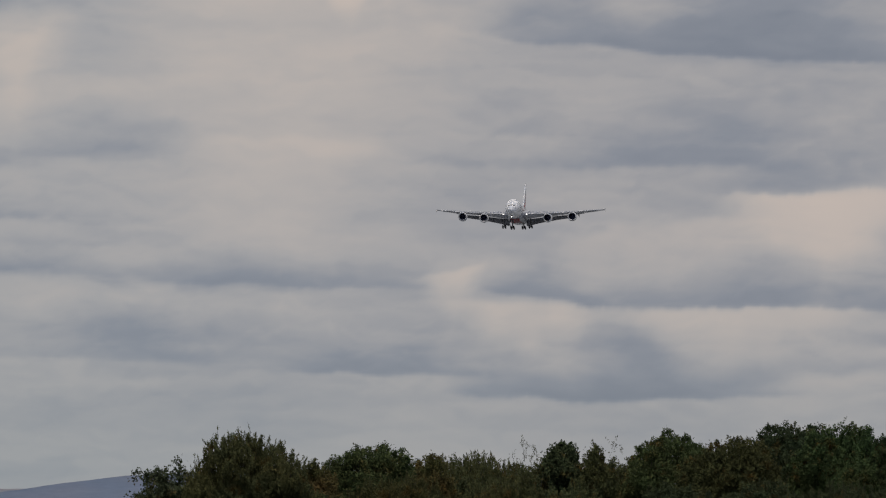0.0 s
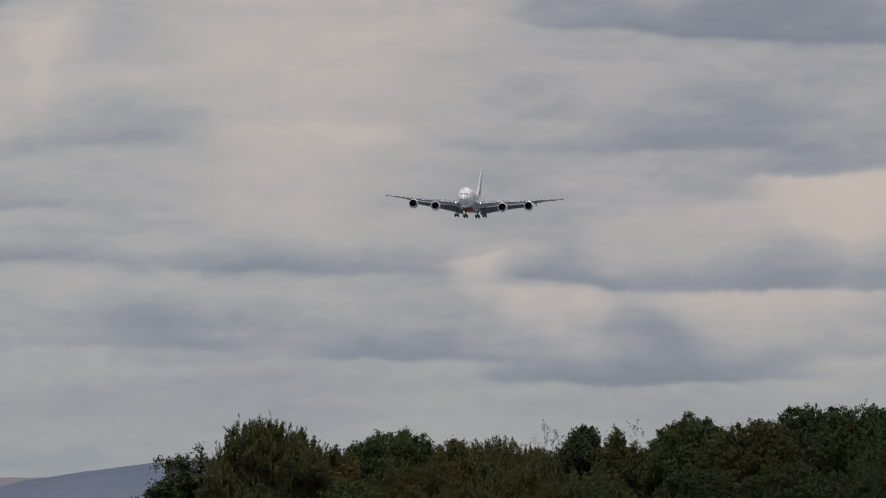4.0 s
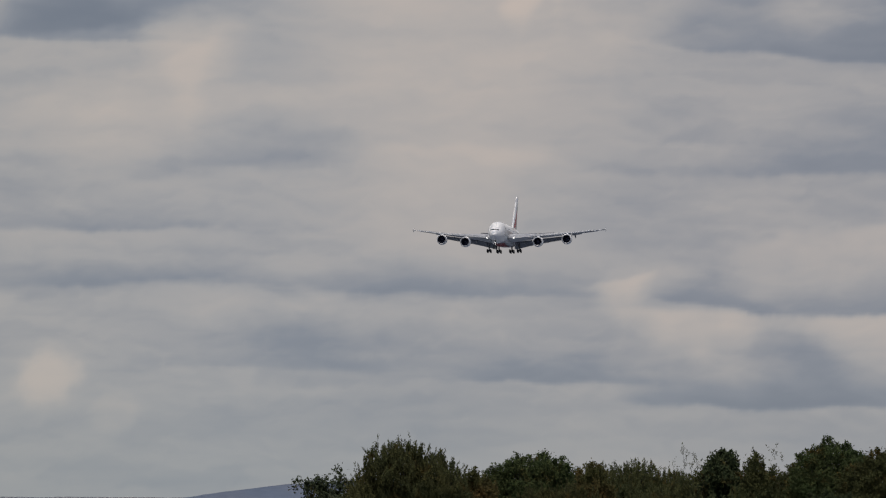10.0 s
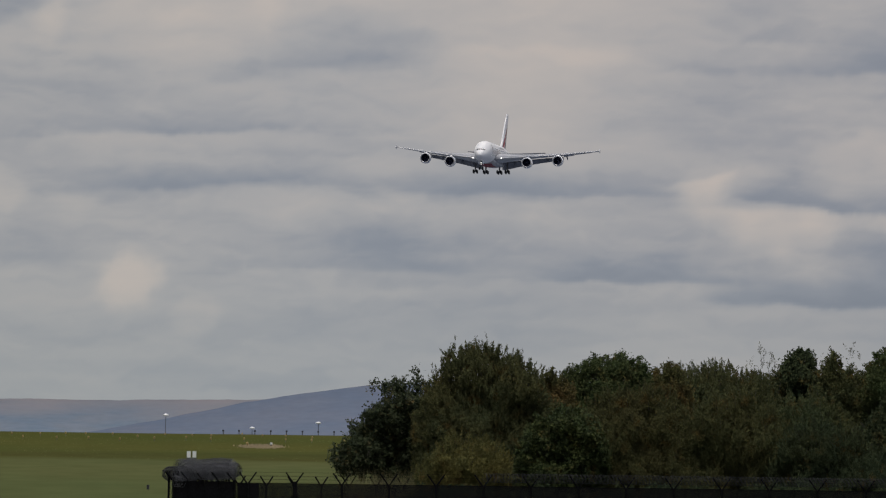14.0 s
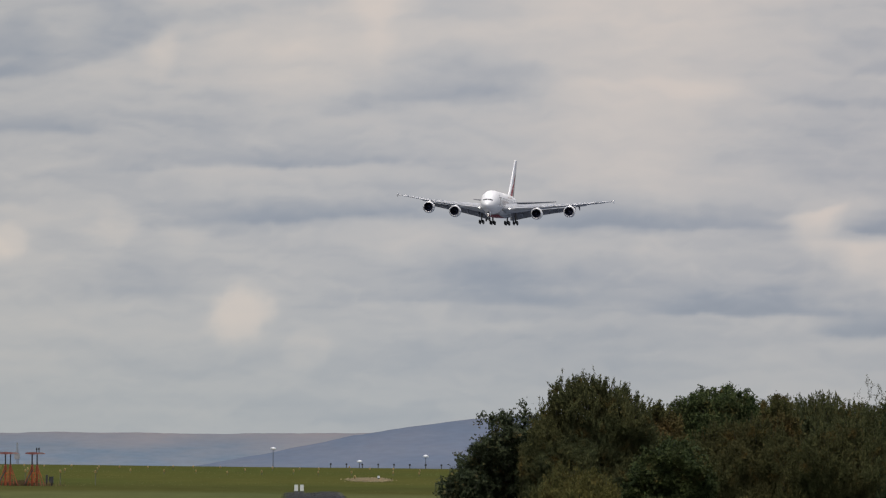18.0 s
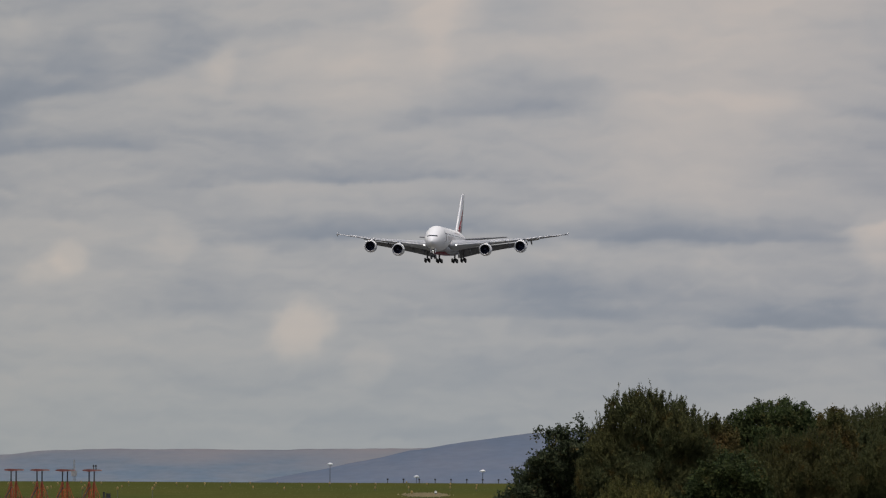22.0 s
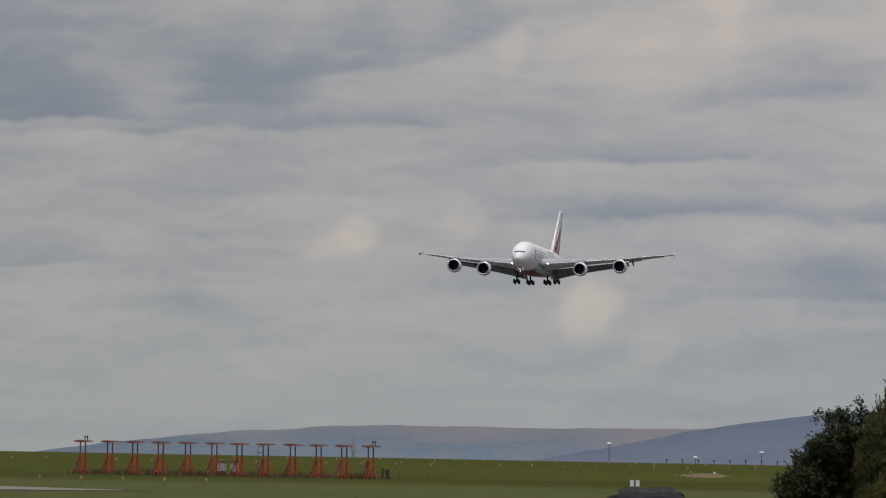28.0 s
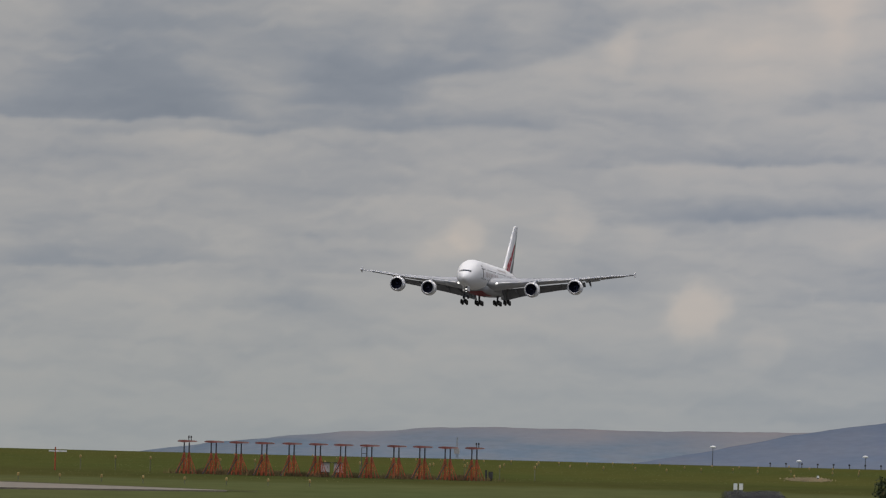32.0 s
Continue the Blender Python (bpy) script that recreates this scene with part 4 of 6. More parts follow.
        # flaps, lowered for landing
        for x0, x1, sag in ((4.0, 9.48, 33), (9.5, 17.48, 33), (17.5, 26.3, 32), (26.4, 30.2, 12), (30.4, 36.6, 4)):
            rings = []
            for x in np.linspace(x0, x1, 3):
                le, te, z, t = wing_at(x)
                c0, ch = le + (te - le) * (0.80 if sag > 20 else 0.77), (te - le) * (0.27 if sag > 20 else 0.23)
                z0 = z - 0.03 * (te - le) * 0.5 - (0.35 if sag > 20 else 0.02)
                ca, sn = math.cos(radians(sag)), math.sin(radians(sag))
                th = 0.13 * ch
                rings.append([(side * x, c0 + ch * cc * ca + th * h * sn, z0 - ch * cc * sn + th * h * ca) for cc, h in ((0, 0), (0.12, 0.5), (0.5, 0.42), (1, 0.03), (0.5, -0.25), (0.12, -0.42))])
            part("flap" if sag > 20 else "aileron", Build().loft(rings).mesh("flap", FLAP_SHADED if sag > 20 else WING_GREY), plane)
        # flap track fairings
        for x in (8.0, 12.2, 20.6, 27.8):
            le, te, z, t = wing_at(x)
            ln = 0.5 * (te - le) * (1 if x < 15 else 0.85)
            y0 = le + (te - le) * 0.52
            rings = []
            for k, (s, r) in enumerate(((0, 0.08), (0.2, 0.30), (0.45, 0.42), (0.75, 0.32), (1, 0.05))):
                drop = 0.45 + 1.35 * s * s
                rings.append([(side * (x + 0.75 * r * math.cos(q)), y0 + ln * s, z - 0.25 * t - drop + 1.15 * r * math.sin(q)) for q in np.linspace(0, 2 * math.pi, 8, endpoint=False)])
            part("flap_track_fairing", Build().loft(rings).mesh("flap_track_fairing", FLAP_SHADED, True), plane)
        # wing tip fence
        x = 39.7
        le, te, z, t = wing_at(39.6)
        pts = [(le + 0.2, z), (le + 2.4, z + 0.95), (le + 3.1, z + 0.95), (te + 0.1, z), (le + 3.0, z - 0.7), (le + 2.3, z - 0.7)]
        b = Build()
        b.loft([[(side * (x - 0.06), y, zz) for y, zz in pts], [(side * (x + 0.06), y, zz) for y, zz in pts]])
        part("wingtip_fence", b.mesh("wingtip_fence", WHITE), plane)
        make_engine(plane, side * 14.9, -9.5, 4.05)
        make_engine(plane, side * 25.7, -1.5, 5.5)
        # tailplane
        a = [(side * p[0], p[1], p[2]) for p in aerofoil(27.5, 10.5, 8.95, 0.95, 1.5)]
        c = [(side * p[0], p[1], p[2]) for p in aerofoil(38.2, 3.6, 10.35, 0.30, 15.1)]
        part("tailplane", surface(a, c, "tailplane", TAIL_SHADED, 3), plane)
        # landing lights in the wing root
        b = Build()
        le, te, z, t = wing_at(5.3)
        b.tube((side * 5.5, le - 0.55, z + 0.15), (side * 5.5, le + 0.2, z + 0.15), 0.19, 0.19, 12)
        part("landing_light", b.mesh("landing_light", LIGHT), plane, "bright white landing light, lit")
    # fin and its sweeps of colour
    rings = []
    for z in (10.2, 12.5, 15, 18, 21, 24, 24.8, 25.05):
        le, ch, th = fin_at(z)
        rings.append(aerofoil(le, ch, z, th if z < 25 else th * 0.4, 0.0, True))
    fin = part("fin", Build().loft(rings).mesh("fin", WHITE, True), plane, "tall white fin with red, green and black sweeps")
    fin_patch(fin, RED, "red_sweep", [(11.1, 0.06, 0.48), (13, 0.13, 0.53), (15, 0.25, 0.61), (17, 0.40, 0.69), (18.5, 0.54, 0.76), (19.7, 0.70, 0.82)])
    fin_patch(fin, GREEN, "green_sweep", [(15.5, 0.75, 0.86), (17, 0.77, 0.93), (19, 0.82, 0.98), (21, 0.88, 0.985), (22.6, 0.95, 0.985)])
    fin_patch(fin, BLACK, "black_sweep", [(11.1, 0.60, 0.90), (13, 0.68, 0.975), (15, 0.82, 0.98), (16.5, 0.93, 0.985)])
    # undercarriage
    wheel_me, hub_me = make_wheel_mesh(), make_hub_mesh()
    make_gear(plane, -6.2, 0.0, 5.4, (-0.85, 0.85), wheel_me, hub_me, 0.26, 0.12, 1.0)
    make_gear(plane, 6.2, 0.0, 5.4, (-0.85, 0.85), wheel_me, hub_me, 0.26, 0.12, -1.0)
    make_gear(plane, -2.65, 3.6, 4.2, (-1.7, 0.0, 1.7), wheel_me, hub_me, 0.26, 0.06, 0.8)
    make_gear(plane, 2.65, 3.6, 4.2, (-1.7, 0.0, 1.7), wheel_me, hub_me, 0.26, 0.06, -0.8)
    nose = make_gear(plane, 0.0, -26.8, 4.2, (0.0,), wheel_me, hub_me, 0.2, 0.0, 0.3)
    for x, z in ((-0.16, 2.75), (0.16, 2.75), (0.0, 2.1)):
        b = Build().tube((x, -27.25, z), (x, -27.05, z), 0.09, 0.08, 10)
        part("taxi_light", b.mesh("taxi_light", LIGHT), nose, "bright white light, lit")
    for side in (-1, 1):
        b = Build().box(side * 0.75 - 0.04, side * 0.75 + 0.04, -28.2, -25.6, 2.2, 3.7)
        part("gear_door", b.mesh("gear_door", WHITE), plane)
        b = Build().box(side * 4.1 - 0.05, side * 4.1 + 0.05, 1.6, 5.8, 1.7, 3.0)
        part("gear_door", b.mesh("gear_door", BELLY_GREY), plane)
    tagged(plane, "white four-engined double-deck airliner with wheels down on approach", "airliner")
    return plane


airliner = make_airliner()


# ---- trees and shrubs behind the perimeter fence ----
def leaves_mesh(name, centres, axes, length, width, rng, material):
    n = len(centres)
    axes = axes / np.linalg.norm(axes, axis=1, keepdims=True)
    ref = rng.normal(size=(n, 3))
    side = np.cross(axes, ref)
    side /= np.linalg.norm(side, axis=1, keepdims=True) + 1e-9
    ln = (length * rng.uniform(0.6, 1.35, n))[:, None]
    wd = (width * rng.uniform(0.6, 1.3, n))[:, None]
    co = np.stack([centres - axes * ln * 0.5 + side * wd * 0.5, centres + axes * ln * 0.6, centres - axes * ln * 0.5 - side * wd * 0.5], 1).reshape(-1, 3)
    me = bpy.data.meshes.new(name)
    me.vertices.add(3 * n)
    me.vertices.foreach_set("co", co.ravel())
    me.loops.add(3 * n)
    me.loops.foreach_set("vertex_index", np.arange(3 * n))
    me.polygons.add(n)
    me.polygons.foreach_set("loop_start", np.arange(0, 3 * n, 3))
    me.update()
    me.materials.append(material)
    return me


def make_tree(name, label, az, top, half, dist, leaf, seed, amount=9000, style="willow", low=0.15, shoots=40, category="tree"):
    """az, top, half: bearing, apparent height and half width in 1/17956 rad at the distance given."""
    rng = np.random.RandomState(seed)
    unit = dist / 17956
    x, y = az * unit, dist
    z0 = ground_z(x, y)
    height = EYE + top * unit - z0
    rx = half * unit
    root = new(name)
    root.location = (x, y, z0)
    stem_h = height * (0.86 if style == "thin" else 0.55)
    stems = 1 if style == "broad" else 3
    for k in range(stems):
        bx, by = rng.uniform(-0.15, 0.15, 2) * rx * (stems > 1)
        tip = Vector((bx + rng.uniform(-0.25, 0.25) * rx, by + rng.uniform(-0.3, 0.3), stem_h))
        part("trunk", Build().tube((bx, by, -0.1), tip, 0.17 if stems == 1 else 0.035 if style == "thin" else 0.10, 0.012 if style == "thin" else 0.06, 7).mesh("trunk", BARK), root)
        for j in range(5):
            a = rng.uniform(0, 6.28)
            s = rng.uniform(0.35, 1.0)
            start = Vector((bx, by, 0)).lerp(tip, s)
            end = start + Vector((math.cos(a) * rx * rng.uniform(0.35, 0.75), math.sin(a) * min(rx, 2.0) * 0.5, height * rng.uniform(0.12, 0.38) * (0.25 if style == "thin" else 1)))
            mid = start.lerp(end, 0.5) + Vector((0, 0, -0.08 * height * rng.uniform(0, 1)))
            rings = []
            for p, r in ((start, 0.015), (mid, 0.012), (end, 0.006)) if style == "thin" else ((start, 0.06), (mid, 0.04), (end, 0.012)):
                q = (end - start).to_track_quat("Z", "Y")
                rings.append([p + q @ Vector((r * math.cos(1.2566 * i), r * math.sin(1.2566 * i), 0)) for i in range(5)])
            part("limb", Build().loft(rings).mesh("limb", BARK), root)
    # the crown is built of leafy sprays over a bulging, uneven surface
    slant = low > 0.35  # a tree that slopes up out of the open end of the belt and clears the ground
    fall = {"willow": 0.40, "mixed": 0.38, "broad": 0.36, "thin": 0.55, "dense": 0.14}[style]

    def crest(u):
        u = np.asarray(u, float)
        if slant:
            plain = 1 - 0.52 * np.clip(-u, 0, 1.2) + 0.05 * np.clip(u, 0, 1)
        else:
            plain = 1 - fall * np.abs(u) ** 2.9
        lumps = (1.1 if slant else 0.55) * fractal(u * rx / 1.5 + 9, 0 * u + seed, 400 + seed, 2) + 0.9 * fractal(u * rx / 0.36 + 5, 0 * u + seed, 430 + seed, 3)
        return height * (plain - 0.03) + min(1.0, 0.22 * height) * lumps * (1.7 if 20 < half < 60 else 1.0)
    foot = lambda u: height * low * (1 + (0.10 if slant else 0.6) * np.abs(u))
    ry = min(rx, 2.4)
    reach, girth, lean, per, size = {
        "willow": (0.62, 0.085, (0.30, -0.25, 1.0), 34, (0.125, 0.050)),
        "mixed": (0.42, 0.13, (0.45, -0.45, 0.55), 30, (0.110, 0.078)),
        "dense": (0.42, 0.13, (0.45, -0.45, 0.55), 30, (0.110, 0.078)),
        "broad": (0.34, 0.17, (0.60, -0.60, 0.25), 30, (0.130, 0.115)),
        "thin": (0.34, 0.05, (0.35, -0.1, 1.0), 16, (0.070, 0.034)),
    }[style]

    def skin(u, k, back):
        """A point of the crown's surface: u across, k from foot to crest."""
        top_z, foot_z = crest(u), foot(u)
        z = foot_z + (top_z - foot_z) * k
        bulge = fractal(u * rx / 1.9 + 40, z / 1.5 + 40, 200 + seed, 4) + 0.5 * fractal(u * rx / 0.6 + 20, z / 0.6 + 20, 300 + seed, 3)
        belly = np.sqrt(np.clip(1 - 0.85 * u ** 2, 0, 1)) * (0.30 + 0.70 * np.sin(np.pi * np.clip(0.10 + 0.62 * k ** 0.9, 0, 1))) * np.clip((1 - k) / 0.16, 0.12, 1) ** 0.5
        return np.stack([u * rx * (1 + 0.10 * bulge), back * ry * belly * (0.75 + 1.3 * bulge), z * (1 + 0.05 * bulge)], -1)

    count = max(12, int(amount / per))
    u = rng.uniform(-1, 1, count)
    k = rng.rand(count) ** 0.85
    rim = rng.rand(count) < (0.15 if shoots > 20 else 0.08)
    k[rim] = rng.uniform(0.90, 1.0, rim.sum())
    tuft = np.floor(u[rim] * rx / 0.30) + rng.normal(0, 0.16, rim.sum()) + 0.5  # the rim's sprays stand in tufts
    u[rim] = np.clip(tuft * 0.30 / rx, -1, 1)
    rim |= np.abs(u) > 0.93
    back = np.where(rng.rand(count) < 0.86, -1.0, 1.0)
    if style == "thin":
        u, k, back = u * rng.rand(count), rng.rand(count), back
    base = skin(u, k, back)
    if slant:  # loose clumps at the ends of the boughs, with gaps between them
        hu, hk = np.meshgrid(np.linspace(-0.97, 0.95, 11), np.linspace(0.03, 0.97, 8))
        heads = skin(hu.ravel() + rng.uniform(-0.09, 0.09, 88), np.clip(hk.ravel() + rng.uniform(-0.06, 0.06, 88), 0, 1), np.where(rng.rand(88) < 0.75, -1.0, 1.0))
        base = heads[rng.randint(0, 88, count)] + rng.normal(0, 1, (count, 3)) * np.array([0.26, 0.34, 0.22])
    way = np.array(lean) * np.stack([u + rng.normal(0, 0.55, count), -back * np.ones(count), np.ones(count)], 1) + rng.normal(0, 0.24, (count, 3))
    way[rim, 2] += 0.55
    way /= np.linalg.norm(way, axis=1, keepdims=True)
    ln = reach * rng.uniform(0.5, 1.25, count)
    ln[rim] *= rng.choice([0.8, 1.3, 1.9], rim.sum(), p=[0.4, 0.4, 0.2])
    who = np.repeat(np.arange(count), per)
    t = rng.rand(len(who))
    droop = np.stack([0 * t, 0 * t, -(0.0 if style in ("willow", "thin") else 0.22) * t * t], 1)
    puffed = (girth * np.where(rim[who], 0.6, 1.0) * (1.15 - 0.75 * t))[:, None]
    c = base[who] + (way[who] + droop) * (ln[who] * (t - 0.35))[:, None] + rng.normal(0, 1, (len(who), 3)) * puffed
    c[:, 2] = np.maximum(c[:, 2], 0.05)
    ax = way[who] * (1.0 if style in ("willow", "thin") else 0.45) + rng.normal(0, 0.42, (len(who), 3))
    part("crown", leaves_mesh("crown", c, ax, *size, rng, leaf), root)
    # the twigs that carry the sprays on the rim
    twigs = Build()
    for j in np.nonzero(rim)[0][:shoots]:
        p, d = Vector(base[j]), Vector(way[j])
        twigs.tube(p - d * 0.55, p + d * ln[j] * 0.6, 0.013, 0.004, 3, False)
    if twigs.v:
        tagged(part("twig_mass", twigs.mesh("twig_mass", BARK), root), kind="stuff")
    # shaded inner foliage
    if style != "thin":
        m = int(190 * 1.5 * rx * height * (1 - low))
        iu, ik = rng.uniform(-0.72 if slant else -0.95, 0.95, m), rng.rand(m) ** 0.8 * (0.9 if slant else 1.0)
        inner = skin(iu, ik, -1.0) * np.array([1, 0.72, 0.97]) + np.stack([0 * iu, rng.uniform(0.0, 0.8, m), 0 * iu - 0.12], 1)
        inner[:, 2] = np.maximum(inner[:, 2], 0.1)
        tagged(part("inner_foliage", leaves_mesh("inner_foliage", inner, rng.normal(size=(m, 3)), 0.30, 0.24, rng, leaf), root), kind="stuff")
    return tagged(root, label, category, group="trees behind the fence")


TREES = [
    ("broadleaf_tree", "dark broadleaf tree at the end of the tree belt", 176, 80, 71, 492, LEAF_SHEEN, 26000, "broad", 0.40, 170),
    ("willow_tree", "tall bushy grey-green willow with upright shoots", 359, 155, 131, 490, LEAF_WILLOW, 78000, "willow", 0.02, 242),
    ("tree", "small shrubby tree with yellowing leaves in the belt", 470, 110, 66, 494, LEAF_RUST, 26000, "mixed", 0.02, 66),
    ("tree", "rounded green tree in the tree belt", 576, 147, 122, 496, LEAF_FRESH, 52000, "mixed", 0.02, 132),
    ("tree", "slender tree with leaves turning rust and yellow", 686, 140, 46, 490, LEAF_RUST, 18000, "mixed", 0.02, 74),
    ("willow_tree", "grey-green willow in the tree belt", 778, 127, 130, 494, LEAF_WILLOW, 52000, "willow", 0.02, 154),
    ("sapling", "thin sparse sapling rising above the belt", 846, 138, 12, 497, LEAF_OLIVE, 3000, "thin", 0.45, 30),
    ("broadleaf_tree", "compact dark-leaved round tree", 906, 158, 42, 498, LEAF_DARK, 13000, "broad", 0.34, 150),
    ("tree", "pointed dark green tree in the belt", 975, 148, 44, 495, LEAF_WILLOW, 20000, "mixed", 0.02, 88),
    ("sapling", "thin bare-topped sapling above the belt", 1006, 137, 7, 499, LEAF_OLIVE, 1300, "thin", 0.55, 16),
    ("tree", "bushy green tree in the tree belt", 1106, 180, 104, 496, LEAF_FRESH, 46000, "mixed", 0.02, 132),
    ("tree", "olive-green tree in the tree belt", 1212, 176, 112, 494, LEAF_OLIVE, 44000, "mixed", 0.02, 110),
    ("broadleaf_tree", "tall dense dark green tree", 1312, 200, 116, 498, LEAF_DARK, 50000, "mixed", 0.02, 132),
    ("tree", "tall bushy green tree", 1412, 200, 124, 496, LEAF_FRESH, 45000, "mixed", 0.02, 132),
    ("tree", "dense green tree in the tree belt", 1515, 190, 122, 496, LEAF_DARK, 42000, "mixed", 0.02, 110),
    ("tree", "dense green tree at the far end of the belt", 1680, 186, 134, 498, LEAF_FRESH, 36000, "mixed", 0.02, 88),
    ("shrub", "low yellow-green willow scrub by the fence", 318, -2, 84, 470, LEAF_YELLOW, 30000, "willow", 0.02, 132),
    ("shrub", "glossy fresh-green bush by the fence", 492, 44, 80, 474, LEAF_GLOSSY, 34000, "broad", 0.02, 66),
    ("shrub", "broad grey-olive willow bush by the fence", 622, 82, 122, 476, LEAF_OLIVE, 62000, "willow", 0.02, 198),
    ("shrub", "grey-olive willow bush by the fence", 800, 70, 114, 474, LEAF_OLIVE, 56000, "willow", 0.02, 176),
    # leaf colour darkened in place of the shade under the canopy
    ("shrub", "willow bush by the fence, leaves darkened for canopy shade", 965, 20, 112, 472, LEAF_DARK, 40000, "willow", 0.02, 154),
    ("shrub", "grey-green willow bush in the belt", 930, 78, 100, 484, LEAF_WILLOW, 36000, "willow", 0.02, 120),
    # dark leaves on the next four bushes put shade into the colour
    ("shrub", "green bush by the fence, leaves darkened for shade", 1120, 82, 122, 476, LEAF_DARK, 40000, "mixed", 0.02, 110),
    ("shrub", "bush by the fence with leaf colour darkened for shade", 1270, 92, 134, 476, LEAF_DARK, 42000, "mixed", 0.02, 110),
    ("shrub", "bush by the fence with leaf colour darkened for shade", 1430, 90, 140, 476, LEAF_DARK, 42000, "willow", 0.02, 110),
    ("shrub", "green bush by the fence, leaves darkened for shade", 1600, 85, 140, 476, LEAF_DARK, 34000, "mixed", 0.02, 88),
    ("shrub", "dense thicket filling the back of the tree belt", 270, 74, 110, 500, LEAF_WILLOW, 27000, "dense", 0.02, 22),
    ("shrub", "dense thicket filling the back of the tree belt", 440, 104, 140, 500, LEAF_OLIVE, 33000, "dense", 0.02, 22),
    ("shrub", "dense thicket filling the back of the tree belt", 690, 119, 165, 500, LEAF_WILLOW, 37500, "dense", 0.02, 22),
    ("shrub", "dense thicket filling the back of the tree belt", 920, 127, 170, 500, LEAF_OLIVE, 37500, "dense", 0.02, 22),
    ("shrub", "dense thicket filling the back of the tree belt", 1150, 158, 170, 500, LEAF_WILLOW, 37500, "dense", 0.02, 22),
    ("shrub", "dense thicket filling the back of the tree belt", 1390, 186, 170, 500, LEAF_DARK, 37500, "dense", 0.02, 22),
    ("shrub", "dense thicket filling the back of the tree belt", 1620, 176, 165, 500, LEAF_OLIVE, 33000, "dense", 0.02, 22),
    # undergrowth added close behind the fence; its dark leaves stand in for shade
    ("shade_thicket", "dark thicket added close behind the fence in place of shade", 300, -100, 120, 461, LEAF_DARK, 10200, "mixed", 0.01, 44),
    ("shade_thicket", "dark thicket added close behind the fence in place of shade", 450, -92, 130, 462, LEAF_DARK, 11900, "mixed", 0.01, 44),
    ("shade_thicket", "dark thicket added close behind the fence in place of shade", 670, -88, 140, 462, LEAF_DARK, 11900, "mixed", 0.01, 44),
    ("shade_thicket", "dark thicket added close behind the fence in place of shade", 900, -85, 140, 462, LEAF_DARK, 11900, "mixed", 0.01, 44),
    ("shade_thicket", "dark thicket added close behind the fence in place of shade", 1130, -85, 140, 462, LEAF_DARK, 11900, "mixed", 0.01, 44),
    ("shade_thicket", "dark thicket added close behind the fence in place of shade", 1370, -85, 140, 462, LEAF_DARK, 11900, "mixed", 0.01, 44),
    ("shade_thicket", "dark thicket added close behind the fence in place of shade", 1600, -85, 140, 462, LEAF_DARK, 11900, "mixed", 0.01, 44),
]
for i, (nm, lb, az, top, half, dist, leaf, amount, style, low, shoots) in enumerate(TREES):
    make_tree(nm, lb, az, top, half, dist, leaf, 100 + i, amount, style, low, shoots, "shrub" if nm in ("shrub", "shade_thicket") else "tree")


# ---- perimeter fence with Y-shaped arms and razor coils ----
def razor_coil(a, b, radius, pitch, seed, lumps=0.0):
    rng = np.random.RandomState(seed)
    a, b = Vector(a), Vector(b)
    axis = (b - a).normalized()
    s1 = axis.cross(Vector((0, 0, 1))).normalized()
    s2 = s1.cross(axis)
    turns = (b - a).length / pitch
    n = int(turns * 14)
    out = Build()
    pts = []
    for k in range(n + 1):
        ang = 2 * math.pi * turns * k / n
        along = (b - a).length * k / n
        r = radius * (1 + 0.06 * math.sin(ang * 0.37) - lumps * (0.5 + 0.5 * math.cos(along * 5.2 + math.sin(along * 1.7))) * 0.45)
        pts.append(a.lerp(b, k / n) + axis * (0.16 * math.cos(ang + 0.05 * along) + 0.08 * math.sin(ang * 0.53)) + s1 * (r * math.cos(ang)) + s2 * (r * math.sin(ang)))
    for k in range(n):
        out.tube(pts[k], pts[k + 1], 0.007 if lumps < 0.4 else 0.005, None, 3, False)
        if k % 2 == 0:
            d = Vector(rng.normal(size=3)).normalized() * 0.05
            e = (pts[k + 1] - pts[k]).normalized() * 0.014
            out.add([pts[k] + d, pts[k] + e, pts[k] - d, pts[k] - e], [(0, 1, 2, 3)])
    return out


